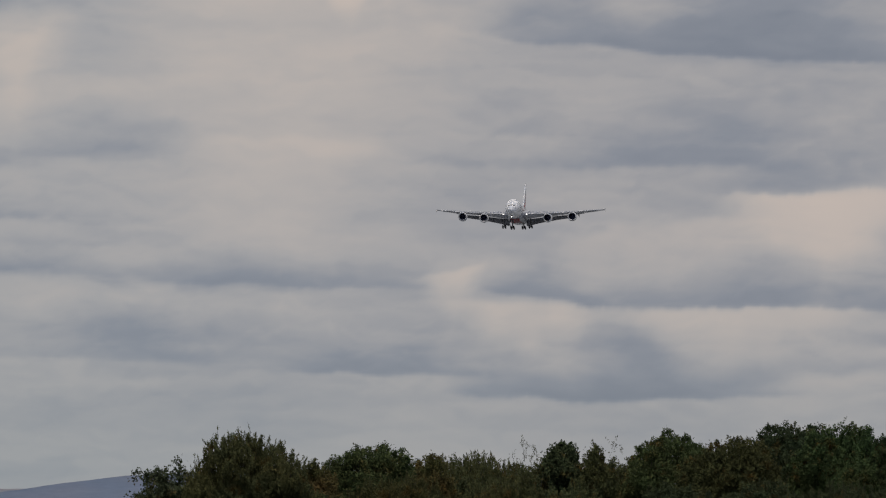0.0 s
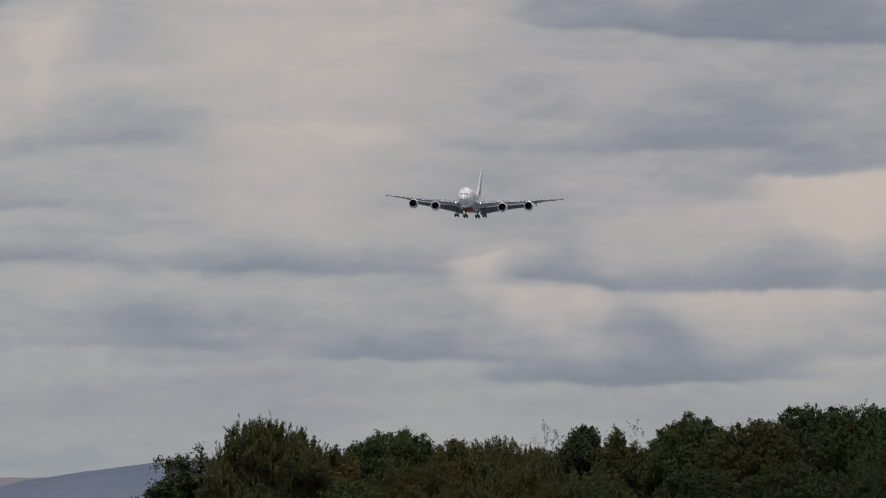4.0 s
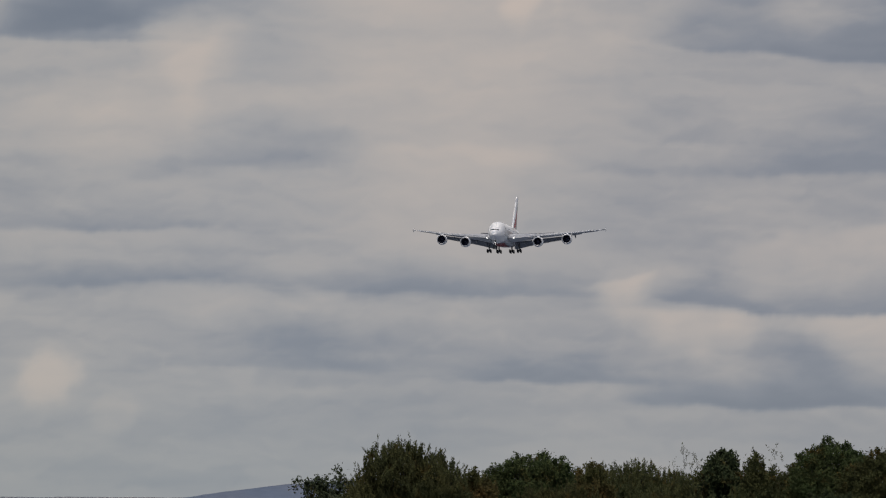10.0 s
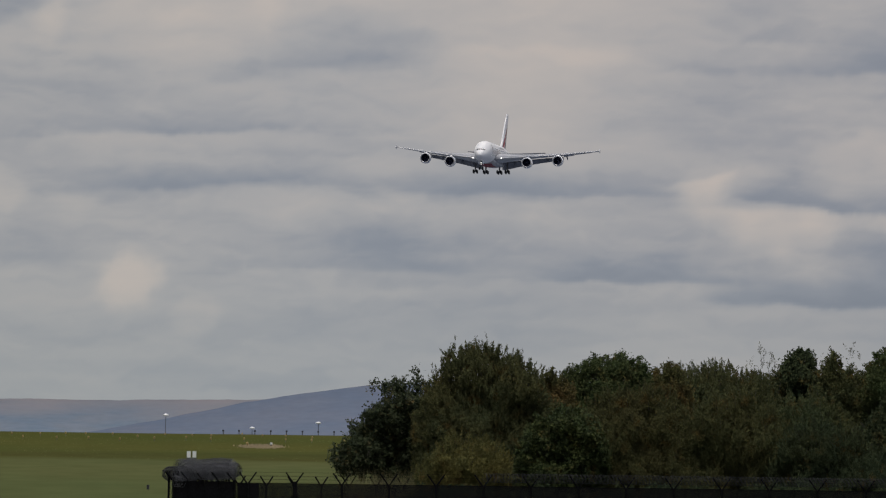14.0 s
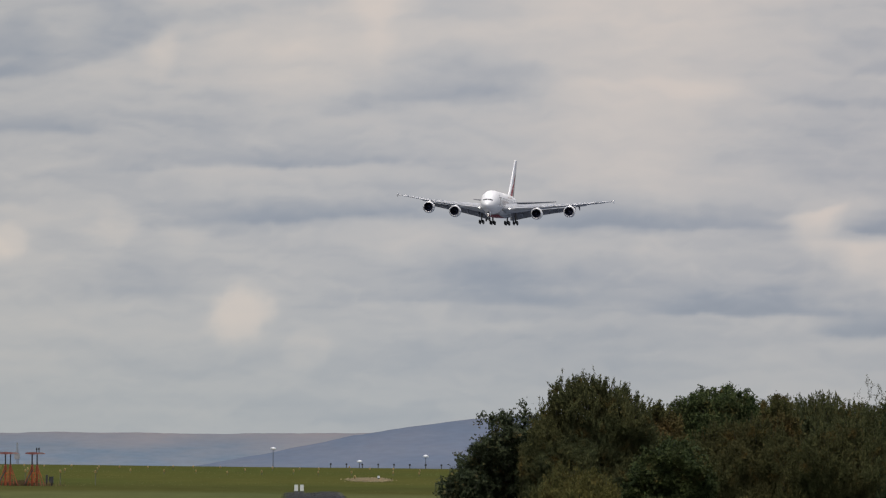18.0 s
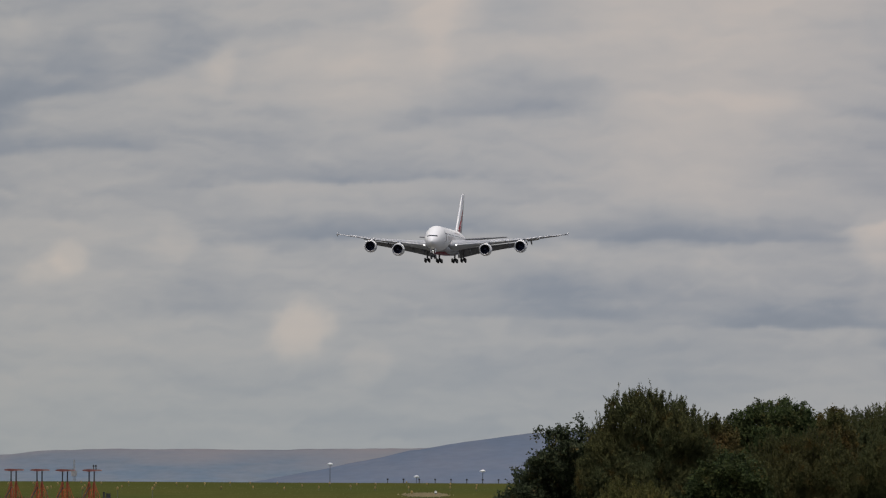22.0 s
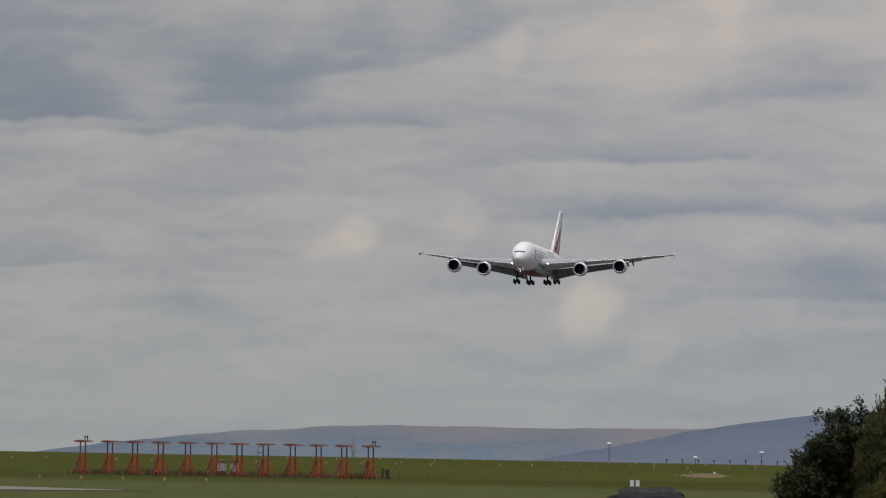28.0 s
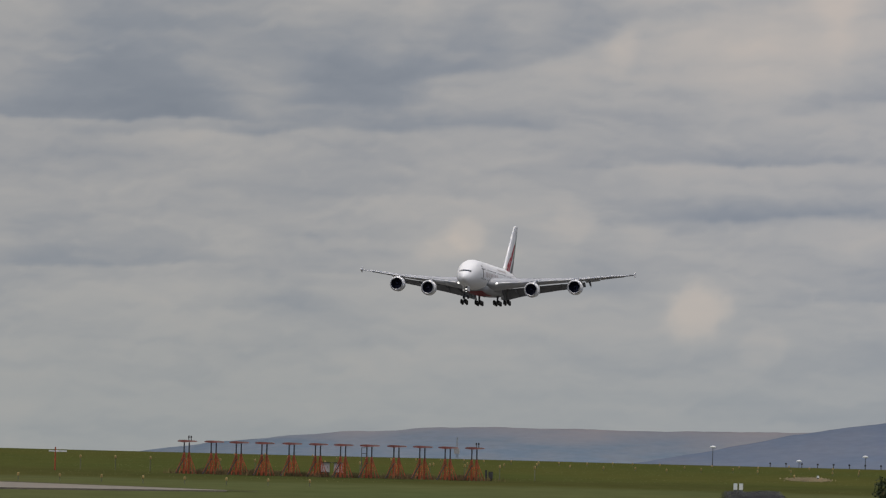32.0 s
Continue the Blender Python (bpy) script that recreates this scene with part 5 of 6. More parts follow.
def make_fence(label, a, b, bay, mesh_h, arm, seed, coil=0.0, braces=(), wire=0.042, lumps=0.0, coil_from=0.0, rails=0.84):
    """A run of fence from a to b (x, y): posts with forked tops, mesh panels, strands and an optional coil."""
    ax, ay = a
    bx, by = b
    total = math.hypot(bx - ax, by - ay)
    n = max(1, round(total / bay))
    ang = math.atan2(by - ay, bx - ax)
    root = new("security_fence")
    root.matrix_world = pose(ax, ay, ground_z(ax, ay), 0, 0, math.degrees(ang))
    step = total / n
    pm = Build()
    pm.tube((0, 0, -0.3), (0, 0, mesh_h), 0.055, 0.05, 8)
    for s in (-1, 1):
        pm.tube((0, 0, mesh_h - 0.05), (s * arm * 0.75, s * arm * 0.18, mesh_h + arm), 0.04, 0.035, 6)
    post_me = pm.mesh("post", FENCE_BLACK)
    w = Build()
    k = 0.0
    while k < step and rails > 0.2:
        w.add([(k, 0, 0.05), (k + wire * 0.84, 0.004, 0.05), (k + wire * 0.84, 0.004, mesh_h), (k, 0, mesh_h)], [(0, 1, 2, 3)])
        k += wire
    for z in np.arange(0.1, mesh_h + 0.01, rails):
        w.add([(0, -0.004, z), (step, -0.004, z), (step, -0.004, z + 0.022), (0, -0.004, z + 0.022)], [(0, 1, 2, 3)])
    panel_me = w.mesh("panel", FENCE_BLACK)
    zb = ground_z(bx, by) - ground_z(ax, ay)
    for i in range(n + 1):
        z = zb * i / n
        part("post", post_me, root, "", pose(i * step, 0, z))
        if i < n:
            tagged(part("panel", panel_me, root, "", pose(i * step, 0, z)), kind="stuff")
    for s in (-1, 1):
        for q in (0.35, 0.68, 1.0):
            part("barbed_wire", Build().tube((s * arm * 0.75 * q, s * arm * 0.18 * q, mesh_h + arm * q), (total + s * arm * 0.75 * q, s * arm * 0.18 * q, zb + mesh_h + arm * q), 0.0035, None, 3, False).mesh("barbed_wire", FENCE_BLACK), root)
    for i in braces:
        bm_ = Build()
        for s in (-1, 1):
            bm_.tube((i * step, 0, mesh_h * 0.88), (i * step + s * 1.0, 0, 0), 0.035, None, 6)
        bm_.tube((i * step, 0, 0), (i * step, 0, mesh_h + 0.1), 0.085, None, 8)
        part("brace", bm_.mesh("brace", FENCE_BLACK), root)
    if coil:
        part("razor_coil", razor_coil((coil_from, 0, zb * coil_from / total + mesh_h + arm * 0.75), (total, 0, zb + mesh_h + arm * 0.75), coil, 0.085 if not lumps else 0.035, seed, lumps).mesh("razor_coil", STEEL if lumps else STEEL_DARK), root, "steel razor coil")
    return tagged(root, label, "fence")


U = 450 / 17956
CORNER = (-192 * U, 455.0)
make_fence("black mesh security fence with forked tops by the trees", (-148 * U, 455.0), (1612 * U, 444.0), 2.2, 2.62, 0.5, 1, 0.20, braces=(2,), coil_from=13.0)
make_fence("black mesh security fence return under dense razor coils", (CORNER[0] + 0.05, 455.2), (-92 * U, 477.0), 2.2, 2.62, 0.5, 2, 0.34, wire=0.032)
make_fence("inner black mesh fence return under dense razor coils", (CORNER[0] - 0.35, 456.2), (-108 * U, 480.0), 2.2, 2.62, 0.5, 3, 0.30, wire=0.032)
make_fence("low inner mesh fence with forked tops", (-84 * U, 479.5), (330 * U, 481.5), 1.3, 2.25, 0.42, 4, 0.0, rails=0.06)
make_fence("perimeter fence topped with a grey razor coil", (4.45, 200.0), (22.0, 199.0), 2.5, 2.31, 0.3, 5, 0.30, lumps=0.6)


def make_gate_cage():
    """A cage of black sheeted panels at the corner of the fence, under the coils."""
    root = new("gate_cage")
    x0, x1, y0, y1 = CORNER[0] - 0.12, -88 * U, 453.6, 459.0
    root.location = (x0, y0, ground_z(x0, y0))
    w, d = x1 - x0, y1 - y0
    n = 4
    for k in range(n):
        a, c = w * k / n + 0.03, w * (k + 1) / n - 0.03
        part("sheet", Build().box(a, c, -0.02 - 0.01 * (k % 2), 0.02, 0.12 + 0.04 * (k % 3), 2.66).mesh("sheet", FENCE_BLACK), root)
        part("sheet", Build().box(a, c, d - 0.02, d + 0.02, 0.1, 2.66).mesh("sheet", FENCE_BLACK), root)
    for k in range(2):
        for x in (0, w):
            part("sheet", Build().box(x - 0.02, x + 0.02, 0.05 + d * k / 2, d * (k + 1) / 2 - 0.05, 0.1, 2.64).mesh("sheet", FENCE_BLACK), root)
    for k in range(n + 1):
        b = Build().tube((w * k / n, 0, -0.2), (w * k / n, 0, 2.72), 0.05, None, 8)
        b.tube((w * k / n, 0, 2.68), (w * k / n - 0.34, -0.25, 3.10), 0.04, None, 6)
        part("post", b.mesh("post", FENCE_BLACK), root)
    for k, (yy, zz, r) in enumerate(((-0.15, 3.10, 0.34), (0.5, 3.24, 0.42), (1.3, 3.30, 0.46), (2.2, 3.26, 0.42), (0.9, 3.36, 0.38), (1.8, 3.40, 0.36), (2.8, 3.36, 0.40), (-0.35, 2.72, 0.28))):
        part("razor_coil", razor_coil((0.10 + 0.9 * max(0, zz - 3.1) - 0.08 * (k % 3), yy, zz - 0.06), (w + 0.12 - 0.8 * max(0, zz - 3.1) if k < 7 else 0.35, yy, zz - 0.03), r, 0.046 + 0.008 * (k % 3), 40 + k, 0.42).mesh("razor_coil", COIL), root, "grey steel razor coil")
    b = Build()
    b.box(w + 0.15, w + 1.1, 3.0, 3.04, 0.25, 2.6)
    part("gate_leaf", b.mesh("gate_leaf", FENCE_BLACK), root)
    tagged(root, "black sheeted gate cage topped with razor coils", "gate cage")


make_gate_cage()


def make_sign(x, y, z, w, h, label, posts=False, face=SIGN_WHITE):
    b = Build().box(-w / 2, w / 2, -0.015, 0.015, 0, h)
    root = part("sign", b.mesh("sign", face), None, "", pose(x, y, z))
    if posts:
        g = ground_z(x, y) - z
        b = Build().tube((-w * 0.3, 0.04, g), (-w * 0.3, 0.04, h * 0.9), 0.03, None, 6).tube((w * 0.3, 0.04, g), (w * 0.3, 0.04, h * 0.9), 0.03, None, 6)
        part("sign_post", b.mesh("sign_post", STEEL), root)
    return tagged(root, label, "sign")


def fence_y(x):
    return 455.0 + (444.0 - 455.0) * (x - CORNER[0]) / (1600 * U - CORNER[0])


make_sign(84 * U, fence_y(84 * U) - 0.07, EYE - 154 * U, 0.52, 0.40, "small grey-white notice on the black fence", False, NOTICE_HAZE_GREY)
make_sign(-142 * U, 453.5, EYE - 152 * U, 0.20, 0.50, "narrow white plate on the black fence")
V = 640 / 17956
for dx in (-168.5, -158.5):
    make_sign(dx * V, 640, EYE - 50 * V, 0.24, 0.40, "small white marker board on posts in the grass", True)


# ---- the row of aerial masts on the grass ----
def make_mast(i):
    x = (-1142 + i * 46.4) * 850 / 17956
    y = 850.0 + 1.2 * math.sin(i * 1.7)
    root = new("aerial_mast")
    root.location = (x, y, ground_z(x, y))
    h = 2.62
    for s in (-0.21, 0.21):
        part("pole", Build().tube((s, 0, 0), (s, 0, h), 0.055, None, 8).mesh("pole", POLE_DARK), root)
        part("pole_sleeve", Build().tube((s, 0, 0), (s, 0, 1.75), 0.085, 0.075, 8).mesh("pole_sleeve", ORANGE), root, "orange painted sleeve")
        for sx in (-1, 1):
            for sy in (-1, 1):
                part("leg", Build().tube((s + sx * 0.34, sy * 0.34, 0), (s + sx * 0.06, sy * 0.06, 1.72), 0.026, 0.02, 6).mesh("leg", ORANGE), root)
        for z, w in ((0.28, 0.29), (0.72, 0.22), (1.12, 0.16), (1.46, 0.10)):
            b = Build()
            for sy in (-1, 1):
                b.tube((s - w, sy * w, z), (s + w, sy * w, z), 0.018, None, 5)
                b.tube((s + sy * w, -w, z), (s + sy * w, w, z), 0.018, None, 5)
                b.tube((s - w, sy * w, z), (s + w * 0.75, sy * w * 0.75, z + 0.36), 0.014, None, 4)
            part("brace_ring", b.mesh("brace_ring", ORANGE), root)
    for sx in (-1, 1):
        for sy in (-1, 1):
            part("stay", Build().tube((sx * 0.86, sy * 0.5, 0), (sx * 0.22, sy * 0.05, 1.75), 0.018, None, 6).mesh("stay", ORANGE), root, "orange painted stay")
    part("strut", Build().tube((-0.86, -0.5, 0), (-0.16, -0.05, 1.3), 0.042, None, 6).mesh("strut", POLE_DARK), root, "dark raking strut")
    b = Build()
    prof = [(-0.80, 0.03, 0.02), (-0.68, 0.16, 0.045), (-0.35, 0.22, 0.085), (-0.1, 0.24, 0.085), (0.3, 0.16, 0.055), (0.82, 0.05, 0.03)]
    b.loft([[(px, -w, h + 0.08 - t), (px, w, h + 0.08 - t), (px, w, h + 0.10 + t), (px, -w, h + 0.10 + t)] for px, w, t in prof])
    part("aerial_boom", b.mesh("aerial_boom", BOOM_RED), root, "red-painted aerial boom")
    b = Build()
    b.loft([[(px, -w, h + 0.085 - t), (px, w, h + 0.085 - t), (px, w, h + 0.105 + t), (px, -w, h + 0.105 + t)] for px, w, t in ((0.34, 0.17, 0.060), (0.62, 0.12, 0.05), (0.86, 0.06, 0.035))])
    part("boom_tip", b.mesh("boom_tip", BOOM_PALE), root, "faded pink boom tip")
    for k in range(7):
        px = -0.6 + k * 0.2
        w = 0.62 - 0.06 * k
        part("dipole_rod", Build().tube((px, -w, h + 0.20), (px, w, h + 0.20), 0.016, None, 5).tube((px, 0, h + 0.10), (px, 0, h + 0.22), 0.03, 0.022, 5).mesh("dipole_rod", POST_PALE), root)
    if i in (0, 11):
        for s in (0.16, 0.36):
            part("obstruction_light", Build().tube((s, 0, h + 0.15), (s, 0, h + 0.38), 0.035, None, 6).tube((s, 0, h + 0.38), (s, 0, h + 0.56), 0.075, 0.06, 8).mesh("obstruction_light", POLE_DARK), root)
    return tagged(root, "orange and red landing-aid aerial mast on the grass", "mast", group="row of aerial masts")


for i in range(12):
    make_mast(i)


def make_cabinet(x, y, w):
    z = ground_z(x, y)
    b = Build().box(-w / 2, w / 2, -0.4, 0.4, 0.37, 1.16)
    root = part("equipment_cabinet", b.mesh("equipment_cabinet", CABINET), None, "", pose(x, y, z))
    part("plinth", Build().box(-w / 2 + 0.05, w / 2 - 0.05, -0.35, 0.35, -0.1, 0.37).mesh("plinth", POLE_DARK), root)
    part("door", Build().box(-w / 2 + 0.06, w / 2 - 0.06, -0.425, -0.40, 0.42, 1.10).mesh("door", CABINET), root)
    part("door_handle", Build().box(w / 2 - 0.16, w / 2 - 0.12, -0.455, -0.425, 0.72, 0.86).mesh("door_handle", POLE_DARK), root)
    part("roof_cap", Build().box(-w / 2 - 0.14, w / 2 + 0.14, -0.5, 0.45, 1.163, 1.21).mesh("roof_cap", POLE_DARK), root, "dark flat roof cap")
    tagged(root, "pale grey equipment cabinet on a dark plinth", "cabinet", group="cabinets by the masts")


make_cabinet(-895.5 * 856 / 17956, 856, 0.73)
make_cabinet(-872 * 856 / 17956, 856, 0.73)


def make_junction_box(az, w, h):
    x, y = az * 853 / 17956, 853.0
    b = Build().box(-w / 2, w / 2, -0.12, 0.12, 0.2, h)
    root = part("junction_box", b.mesh("junction_box", POLE_DARK), None, "", pose(x, y, ground_z(x, y)))
    part("leg", Build().box(-w / 4, w / 4, -0.05, 0.05, -0.1, 0.2).mesh("leg", POLE_DARK), root)
    part("lid", Build().box(-w / 2 - 0.02, w / 2 + 0.02, -0.14, 0.14, h + 0.003, h + 0.05).mesh("lid", POLE_DARK), root)
    tagged(root, "dark upright junction box standing in the grass", "box", group="boxes at the end of the masts")


make_junction_box(-610, 0.17, 0.85)
make_junction_box(-602, 0.36, 0.72)


def make_frame_post():
    x, y = -827 * 880 / 17956, 880.0
    z = ground_z(x, y)
    b = Build()
    top = EYE + 8 * 880 / 17956 - z
    for s in (-0.22, 0.22):
        b.tube((s, 0, 0), (s, 0, top), 0.03, None, 6)
    b.tube((-0.22, 0, top), (0.22, 0, top), 0.03, None, 6).tube((-0.22, 0, top - 0.5), (0.22, 0, top - 0.5), 0.03, None, 6)
    ob = part("metal_frame", b.mesh("metal_frame", STEEL), None, "", pose(x, y, z))
    tagged(ob, "grey metal frame standing behind the masts", "frame")


make_frame_post()


def make_marker_post():
    x, y = -1375 * 850 / 17956, 850.0
    z = ground_z(x, y)
    root = new("marker_mast")
    root.location = (x, y, z)
    part("pole", Build().tube((0, 0, 0), (0, 0, 1.95), 0.07, 0.06, 8).mesh("pole", ORANGE), root)
    part("crossbar", Build().box(-0.55, 0.95, -0.05, 0.05, 1.56, 1.68).mesh("crossbar", SIGN_WHITE), root, "white crossbar")
    tagged(root, "orange pole with a pale crossbar on the grass", "mast")


make_marker_post()


def make_radio_mast():
    x, y = -663 * 1700 / 17956, 1700.0
    z = ground_z(x, y)
    top = EYE + 31 * 1700 / 17956
    root = new("lattice_mast")
    root.location = (x, y, z)
    h = top - z
    b = Build()
    for k in range(3):
        a = k * 2.094
        b.tube((0.45 * math.cos(a), 0.45 * math.sin(a), 0), (0.12 * math.cos(a), 0.12 * math.sin(a), h), 0.05, 0.03, 5)
    for k in range(9):
        z0, z1 = h * k / 9, h * (k + 1) / 9
        r0, r1 = 0.45 - 0.33 * k / 9, 0.45 - 0.33 * (k + 1) / 9
        b.tube((r0, 0, z0), (-r1 * 0.5, r1 * 0.87, z1), 0.03, None, 4).tube((-r0 * 0.5, r0 * 0.87, z0), (r1, 0, z1), 0.03, None, 4)
    # pale grey instead of dark steel: distance haze put into the mast's colour
    part("lattice", b.mesh("lattice", NOTICE_HAZE_GREY), root)
    part("equipment_box", Build().box(-0.45, 0.45, -0.4, 0.4, h - 2.8, h - 1.9).mesh("equipment_box", NOTICE_HAZE_GREY), root)
    tagged(root, "slim lattice radio mast beyond the crest, greyed with painted haze", "mast")


make_radio_mast()


def make_dome_lamp(az, el, dist):
    x, y = az * dist / 17956, float(dist)
    z = ground_z(x, y)
    top = EYE + el * dist / 17956 - z
    root = new("mast_lamp")
    root.location = (x, y, z)
    part("pole", Build().tube((0, 0, 0), (0, 0, top - 0.3), 0.05, 0.035, 8).mesh("pole", STEEL), root)
    prof = [(0.0, 0.04), (0.04, 0.36), (0.13, 0.40), (0.24, 0.31), (0.32, 0.14), (0.35, 0.02)]
    n = 14
    b = Build()
    b.loft([[(r * math.cos(6.2832 * k / n), r * math.sin(6.2832 * k / n), top - 0.4 + zz) for k in range(n)] for zz, r in prof])
    part("dome", b.mesh("dome", SIGN_WHITE, True), root, "white dome head")
    tagged(root, "white dome-headed lamp on a thin grey pole", "lamp", group="dome lamps beyond the crest")


make_dome_lamp(-210, 28, 1330)
make_dome_lamp(-57, 6.5, 1420)
make_dome_lamp(60, 17, 1360)


def make_edge_light(az, dist, h, wide=0.30):
    x, y = az * dist / 17956, float(dist)
    root = new("approach_light")
    root.location = (x, y, ground_z(x, y))
    part("stake", Build().tube((0, 0, -0.05), (0, 0, h), 0.035, 0.03, 6).mesh("stake", POST_PALE), root)
    b = Build()
    prof = [(0, wide * 0.25), (0.06, wide * 0.5), (0.20, wide * 0.5), (0.28, wide * 0.2)]
    b.loft([[(r * math.cos(0.7854 * k), r * math.sin(0.7854 * k), h + zz) for k in range(8)] for zz, r in prof])
    part("lamp_head", b.mesh("lamp_head", YELLOW), root, "yellow lamp head")
    tagged(root, "small yellow airfield light on a stake in the grass", "light", group="airfield lights in the grass")


rng = np.random.RandomState(7)
for k in range(26):  # far rows just under the crest
    make_edge_light(-1050 + k * 44 + rng.uniform(-8, 8), 1180 + rng.uniform(-30, 40), rng.uniform(0.1, 0.3), 0.16)
for k in range(16):
    make_edge_light(-700 + k * 58 + rng.uniform(-10, 10), 1090 + rng.uniform(-25, 25), rng.uniform(0.1, 0.3), 0.16)
for k in range(14):  # taller stakes beside the masts
    make_edge_light(-1330 + k * 62, 870, 1.0, 0.18)
for k in range(8):
    make_edge_light(-1440 + k * 74, 770, 0.3, 0.17)
for k in range(9):  # dark posts on the crest
    x, y = (-108 + k * 28) * 1300 / 17956, 1300.0
    b = Build().tube((0, 0, -0.1), (0, 0, 0.4), 0.05, None, 6).box(-0.12, 0.12, -0.05, 0.05, 0.36, 0.56)
    tagged(part("crest_post", b.mesh("crest_post", POLE_DARK), None, "", pose(x, y, ground_z(x, y))), "short dark post on the grassy crest", "post", group="posts on the crest")


def make_white_marker(az, dist, h):
    """A squat marker in the grass: dark stub with a white cap."""
    x, y = az * dist / 17956, float(dist)
    root = part("ground_marker", Build().tube((0, 0, -0.05), (0, 0, h * 0.5), 0.10, 0.09, 8).mesh("ground_marker", POLE_DARK), None, "", pose(x, y, ground_z(x, y)))
    part("cap", Build().tube((0, 0, h * 0.5), (0, 0, h), 0.13, 0.10, 8).mesh("cap", SIGN_WHITE), root, "white cap")
    tagged(root, "small white-capped marker beside the straw patch", "marker")


make_white_marker(-23, 1000, 0.42)
make_edge_light(-65, 1000, 0.16, 0.22)


def make_stake(az, dist, top, r, tilt, label):
    """A dark stake whose head stands at the apparent height given (1/17956 rad)."""
    x, y = az * dist / 17956, float(dist)
    z = ground_z(x, y)
    h = EYE + top * dist / 17956 - z
    b = Build().tube((0, 0, -0.2), (tilt * h, 0, h), r, r * 0.9, 8)
    root = part("stake", b.mesh("stake", POLE_DARK), None, "", pose(x, y, z))
    part("head", Build().tube((tilt * h, 0, h), (tilt * h * 1.06, 0, h + 0.10), r * 1.15, r * 0.7, 8).mesh("head", STEEL_DARK), root)
    tagged(root, label, "stake")


make_stake(-146, 330, -180, 0.075, 0.05, "dark leaning stake in the grass before the gate cage")
make_stake(-240, 630, -102, 0.09, 0.0, "small dark stub in the mown grass")
make_stake(-657, 560, -82, 0.05, 0.02, "short dark stake in the mown grass")


# ---- taxiway, straw and rough grass ----
def make_slab():
    v = []
    for x, y0, y1 in [(-260, 692, 758), (-78, 698, 752), (-60, 706, 742), (-51, 714, 733), (-43, 722, 724)]:
        for y in (y0, y1):
            v.append((x, y, ground_z(x, y) + 0.12))
    f = [(2 * i, 2 * i + 2, 2 * i + 3, 2 * i + 1) for i in range(4)]
    b = Build().add(v, f)
    lowv = [(p[0], p[1], p[2] - 0.4) for p in v]
    b.add(v + lowv, [(2 * i, 2 * i + 10, 2 * i + 12, 2 * i + 2) for i in range(4)])
    ob = part("pavement_taxiway", b.mesh("pavement_taxiway", CONCRETE), None)
    edge = [(-260, 758, 772), (-78, 752, 765), (-60, 742, 753), (-50, 733, 741), (-41, 724.5, 727)]
    v = [(x, y, ground_z(x, y) + 0.05) for x, y0, y1 in edge for y in (y0, y1)]
    part("verge", Build().add(v, f).mesh("verge", VERGE_DARK), ob, "dark strip along the taxiway")
    tagged(ob, "pale weathered concrete taxiway edge in the grass", "taxiway", kind="structure")


make_slab()


def make_pad():
    b = Build().box(-6.7, -5.0, 474, 481, ground_z(-5.5, 478) - 0.2, ground_z(-5.5, 478) + 0.10)
    tagged(part("concrete_pad", b.mesh("concrete_pad", CONCRETE_DULL), None), "low pale concrete pad in the grass behind the gate cage", "pad")


make_pad()


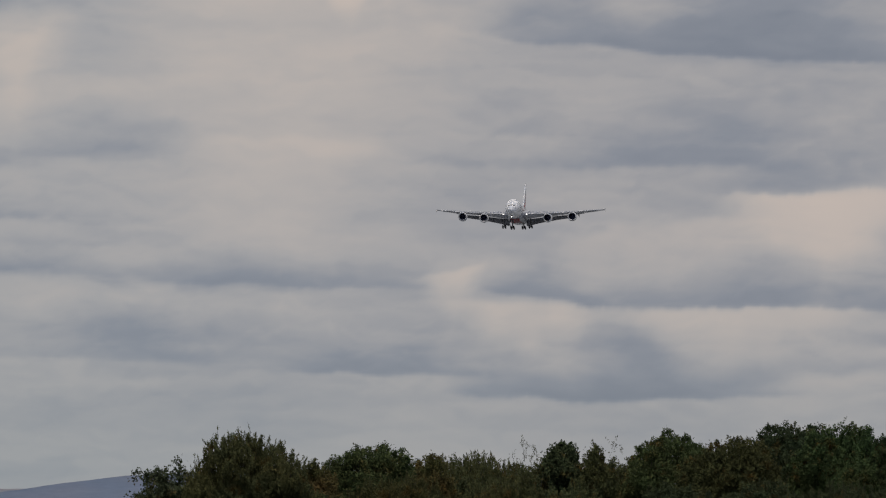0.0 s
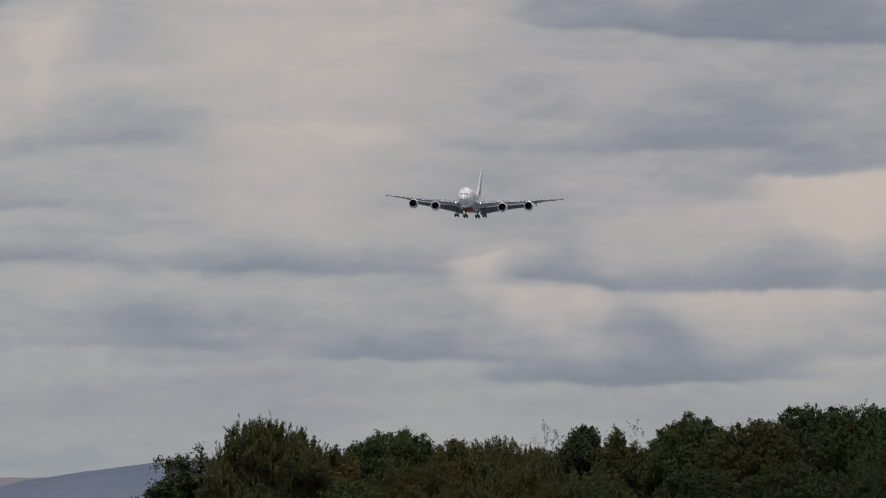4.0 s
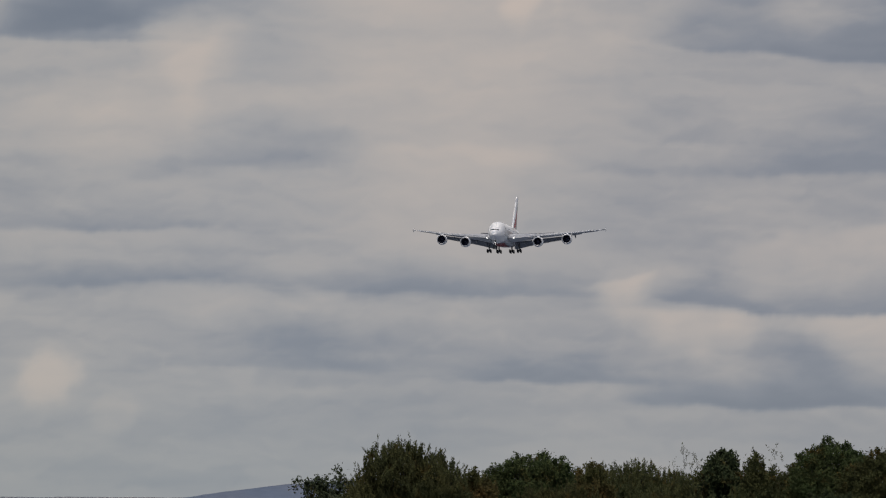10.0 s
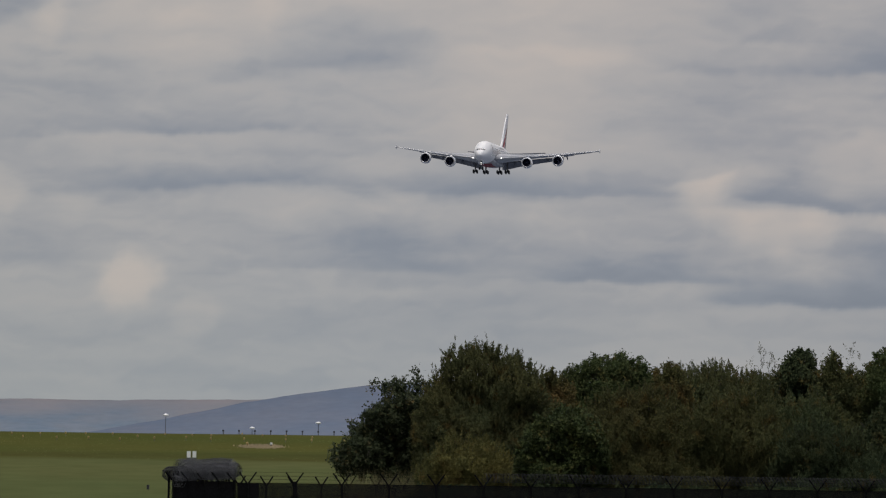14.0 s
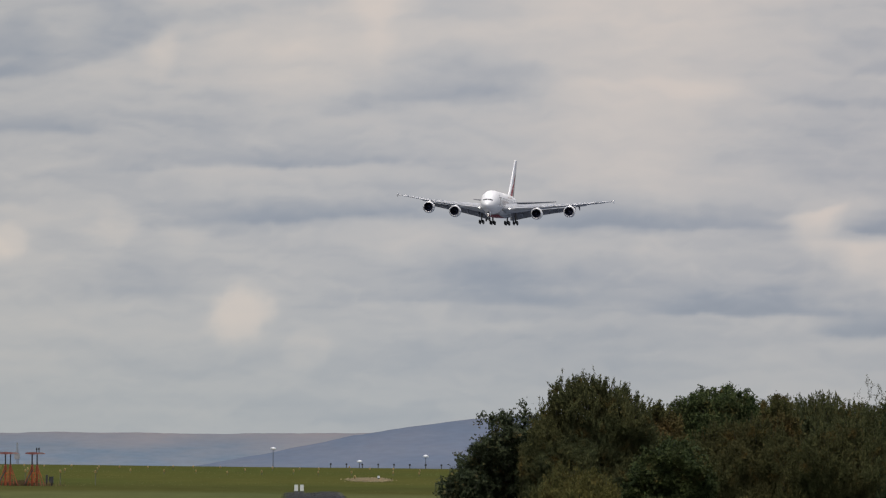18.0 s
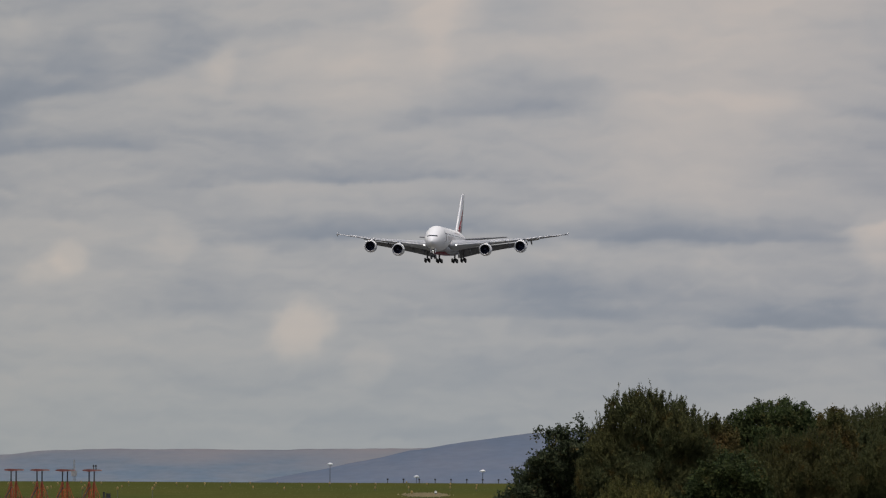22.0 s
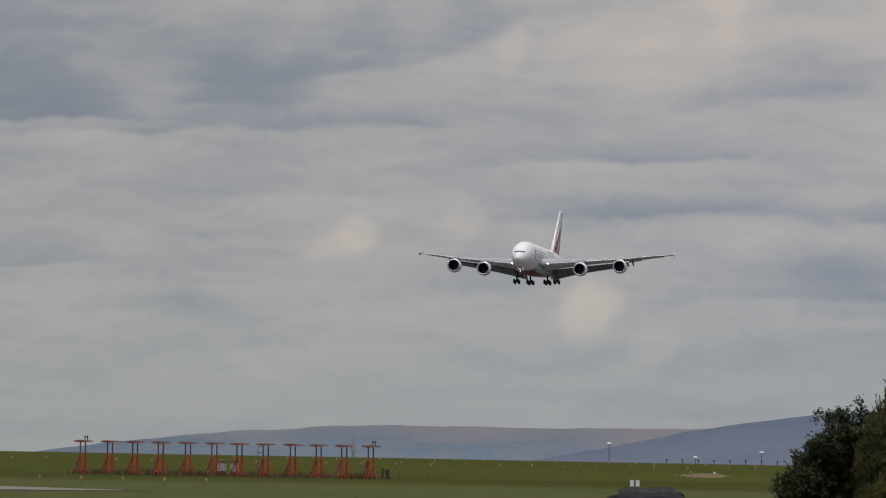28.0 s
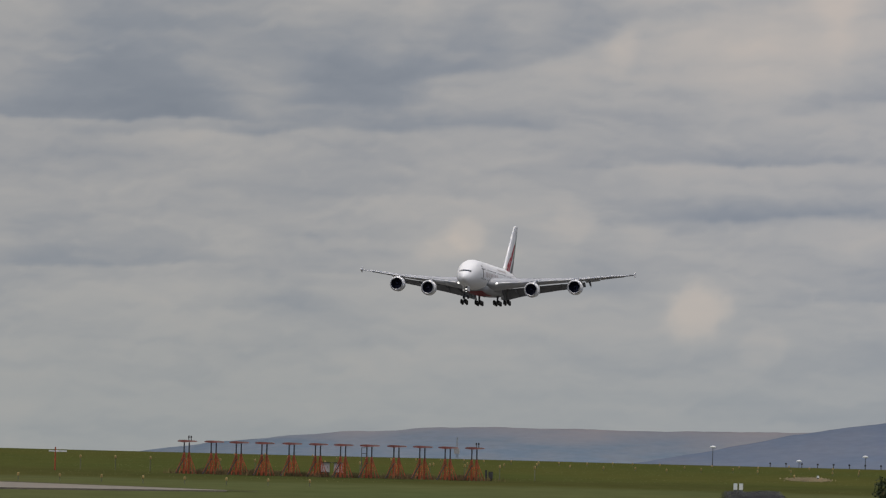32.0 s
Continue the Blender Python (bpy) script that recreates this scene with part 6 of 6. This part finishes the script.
def grass_field(name, label, n, box, height, material, seed, width=0.02, patch=False, clumps=0):
    rng = np.random.RandomState(seed)
    x0, x1, y0, y1 = box
    x, y = rng.uniform(x0, x1, n), rng.uniform(y0, y1, n)
    if patch:
        x, y = rng.normal((x0 + x1) / 2, (x1 - x0) / 3.6, n), rng.normal((y0 + y1) / 2, (y1 - y0) / 3.6, n)
    if clumps:
        at = rng.randint(0, clumps, n)
        x = rng.uniform(x0, x1, clumps)[at] + rng.normal(0, 1, n) * rng.uniform(0.25, 0.9, clumps)[at]
        y = rng.uniform(y0, y1, clumps)[at] + rng.normal(0, 0.8, n)
    z = np.interp(y, [460, 850, 1300], [0, 2.85, 4.42])
    h = height * rng.uniform(0.5, 1.3, n)
    lean = rng.normal(0, 0.25, (n, 2)) * h[:, None]
    a = rng.uniform(0, 3.14, n)
    w = width * rng.uniform(0.6, 1.5, n)
    p0 = np.stack([x - w * np.cos(a), y - w * np.sin(a), z - 0.02], 1)
    p1 = np.stack([x + w * np.cos(a), y + w * np.sin(a), z - 0.02], 1)
    p2 = np.stack([x + lean[:, 0], y + lean[:, 1], z + h], 1)
    co = np.stack([p0, p1, p2], 1).reshape(-1, 3)
    me = bpy.data.meshes.new(name)
    me.vertices.add(3 * n)
    me.vertices.foreach_set("co", co.ravel())
    me.loops.add(3 * n)
    me.loops.foreach_set("vertex_index", np.arange(3 * n))
    me.polygons.add(n)
    me.polygons.foreach_set("loop_start", np.arange(0, 3 * n, 3))
    me.update()
    me.materials.append(material)
    return tagged(new(name, me), label, "grass", kind="stuff")


grass_field("rough_grass", "darker unmown grass on the rise before the crest", 7000, (-110, 30, 812, 1300), 0.05, ROUGH_BLADE, 3, 0.06)
grass_field("dead_grass", "tufts of rusty dead grass round the masts", 8000, (-54, -29, 850, 856), 0.42, RUSTY_GRASS, 9, 0.03, clumps=46)
grass_field("tall_grass", "tall pale seeding grass along the fence", 16000, (-2.5, 8, 457, 471), 0.7, ROUGH_BLADE, 4, 0.025)
grass_field("seeding_grass", "tall pale grass heads under the trees", 4500, (3.0, 9.5, 474, 486), 2.5, SEED_GRASS, 14, 0.02)
grass_field("straw_patch", "patch of dry straw-coloured grass", 4500, (-64 * 1000 / 17956, -14 * 1000 / 17956, 978, 1022), 0.12, STRAW, 5, 0.06, True)


# ---- what moves ----
def motions():
    walk(airliner, [(t, pose(x, y, z, -pitch, -bank, -heading)) for t, x, y, z, pitch, bank, heading in FLIGHT_ROWS])
    drift = [(0.0, 0), (8.0, 15.2), (16.0, 30.4), (24.0, 45.6), (32.0, 60.8)]
    walk(sky, [(t, pose(0, 0, EYE, 0, 0, -math.degrees(d / 17956))) for t, d in drift])


motions()
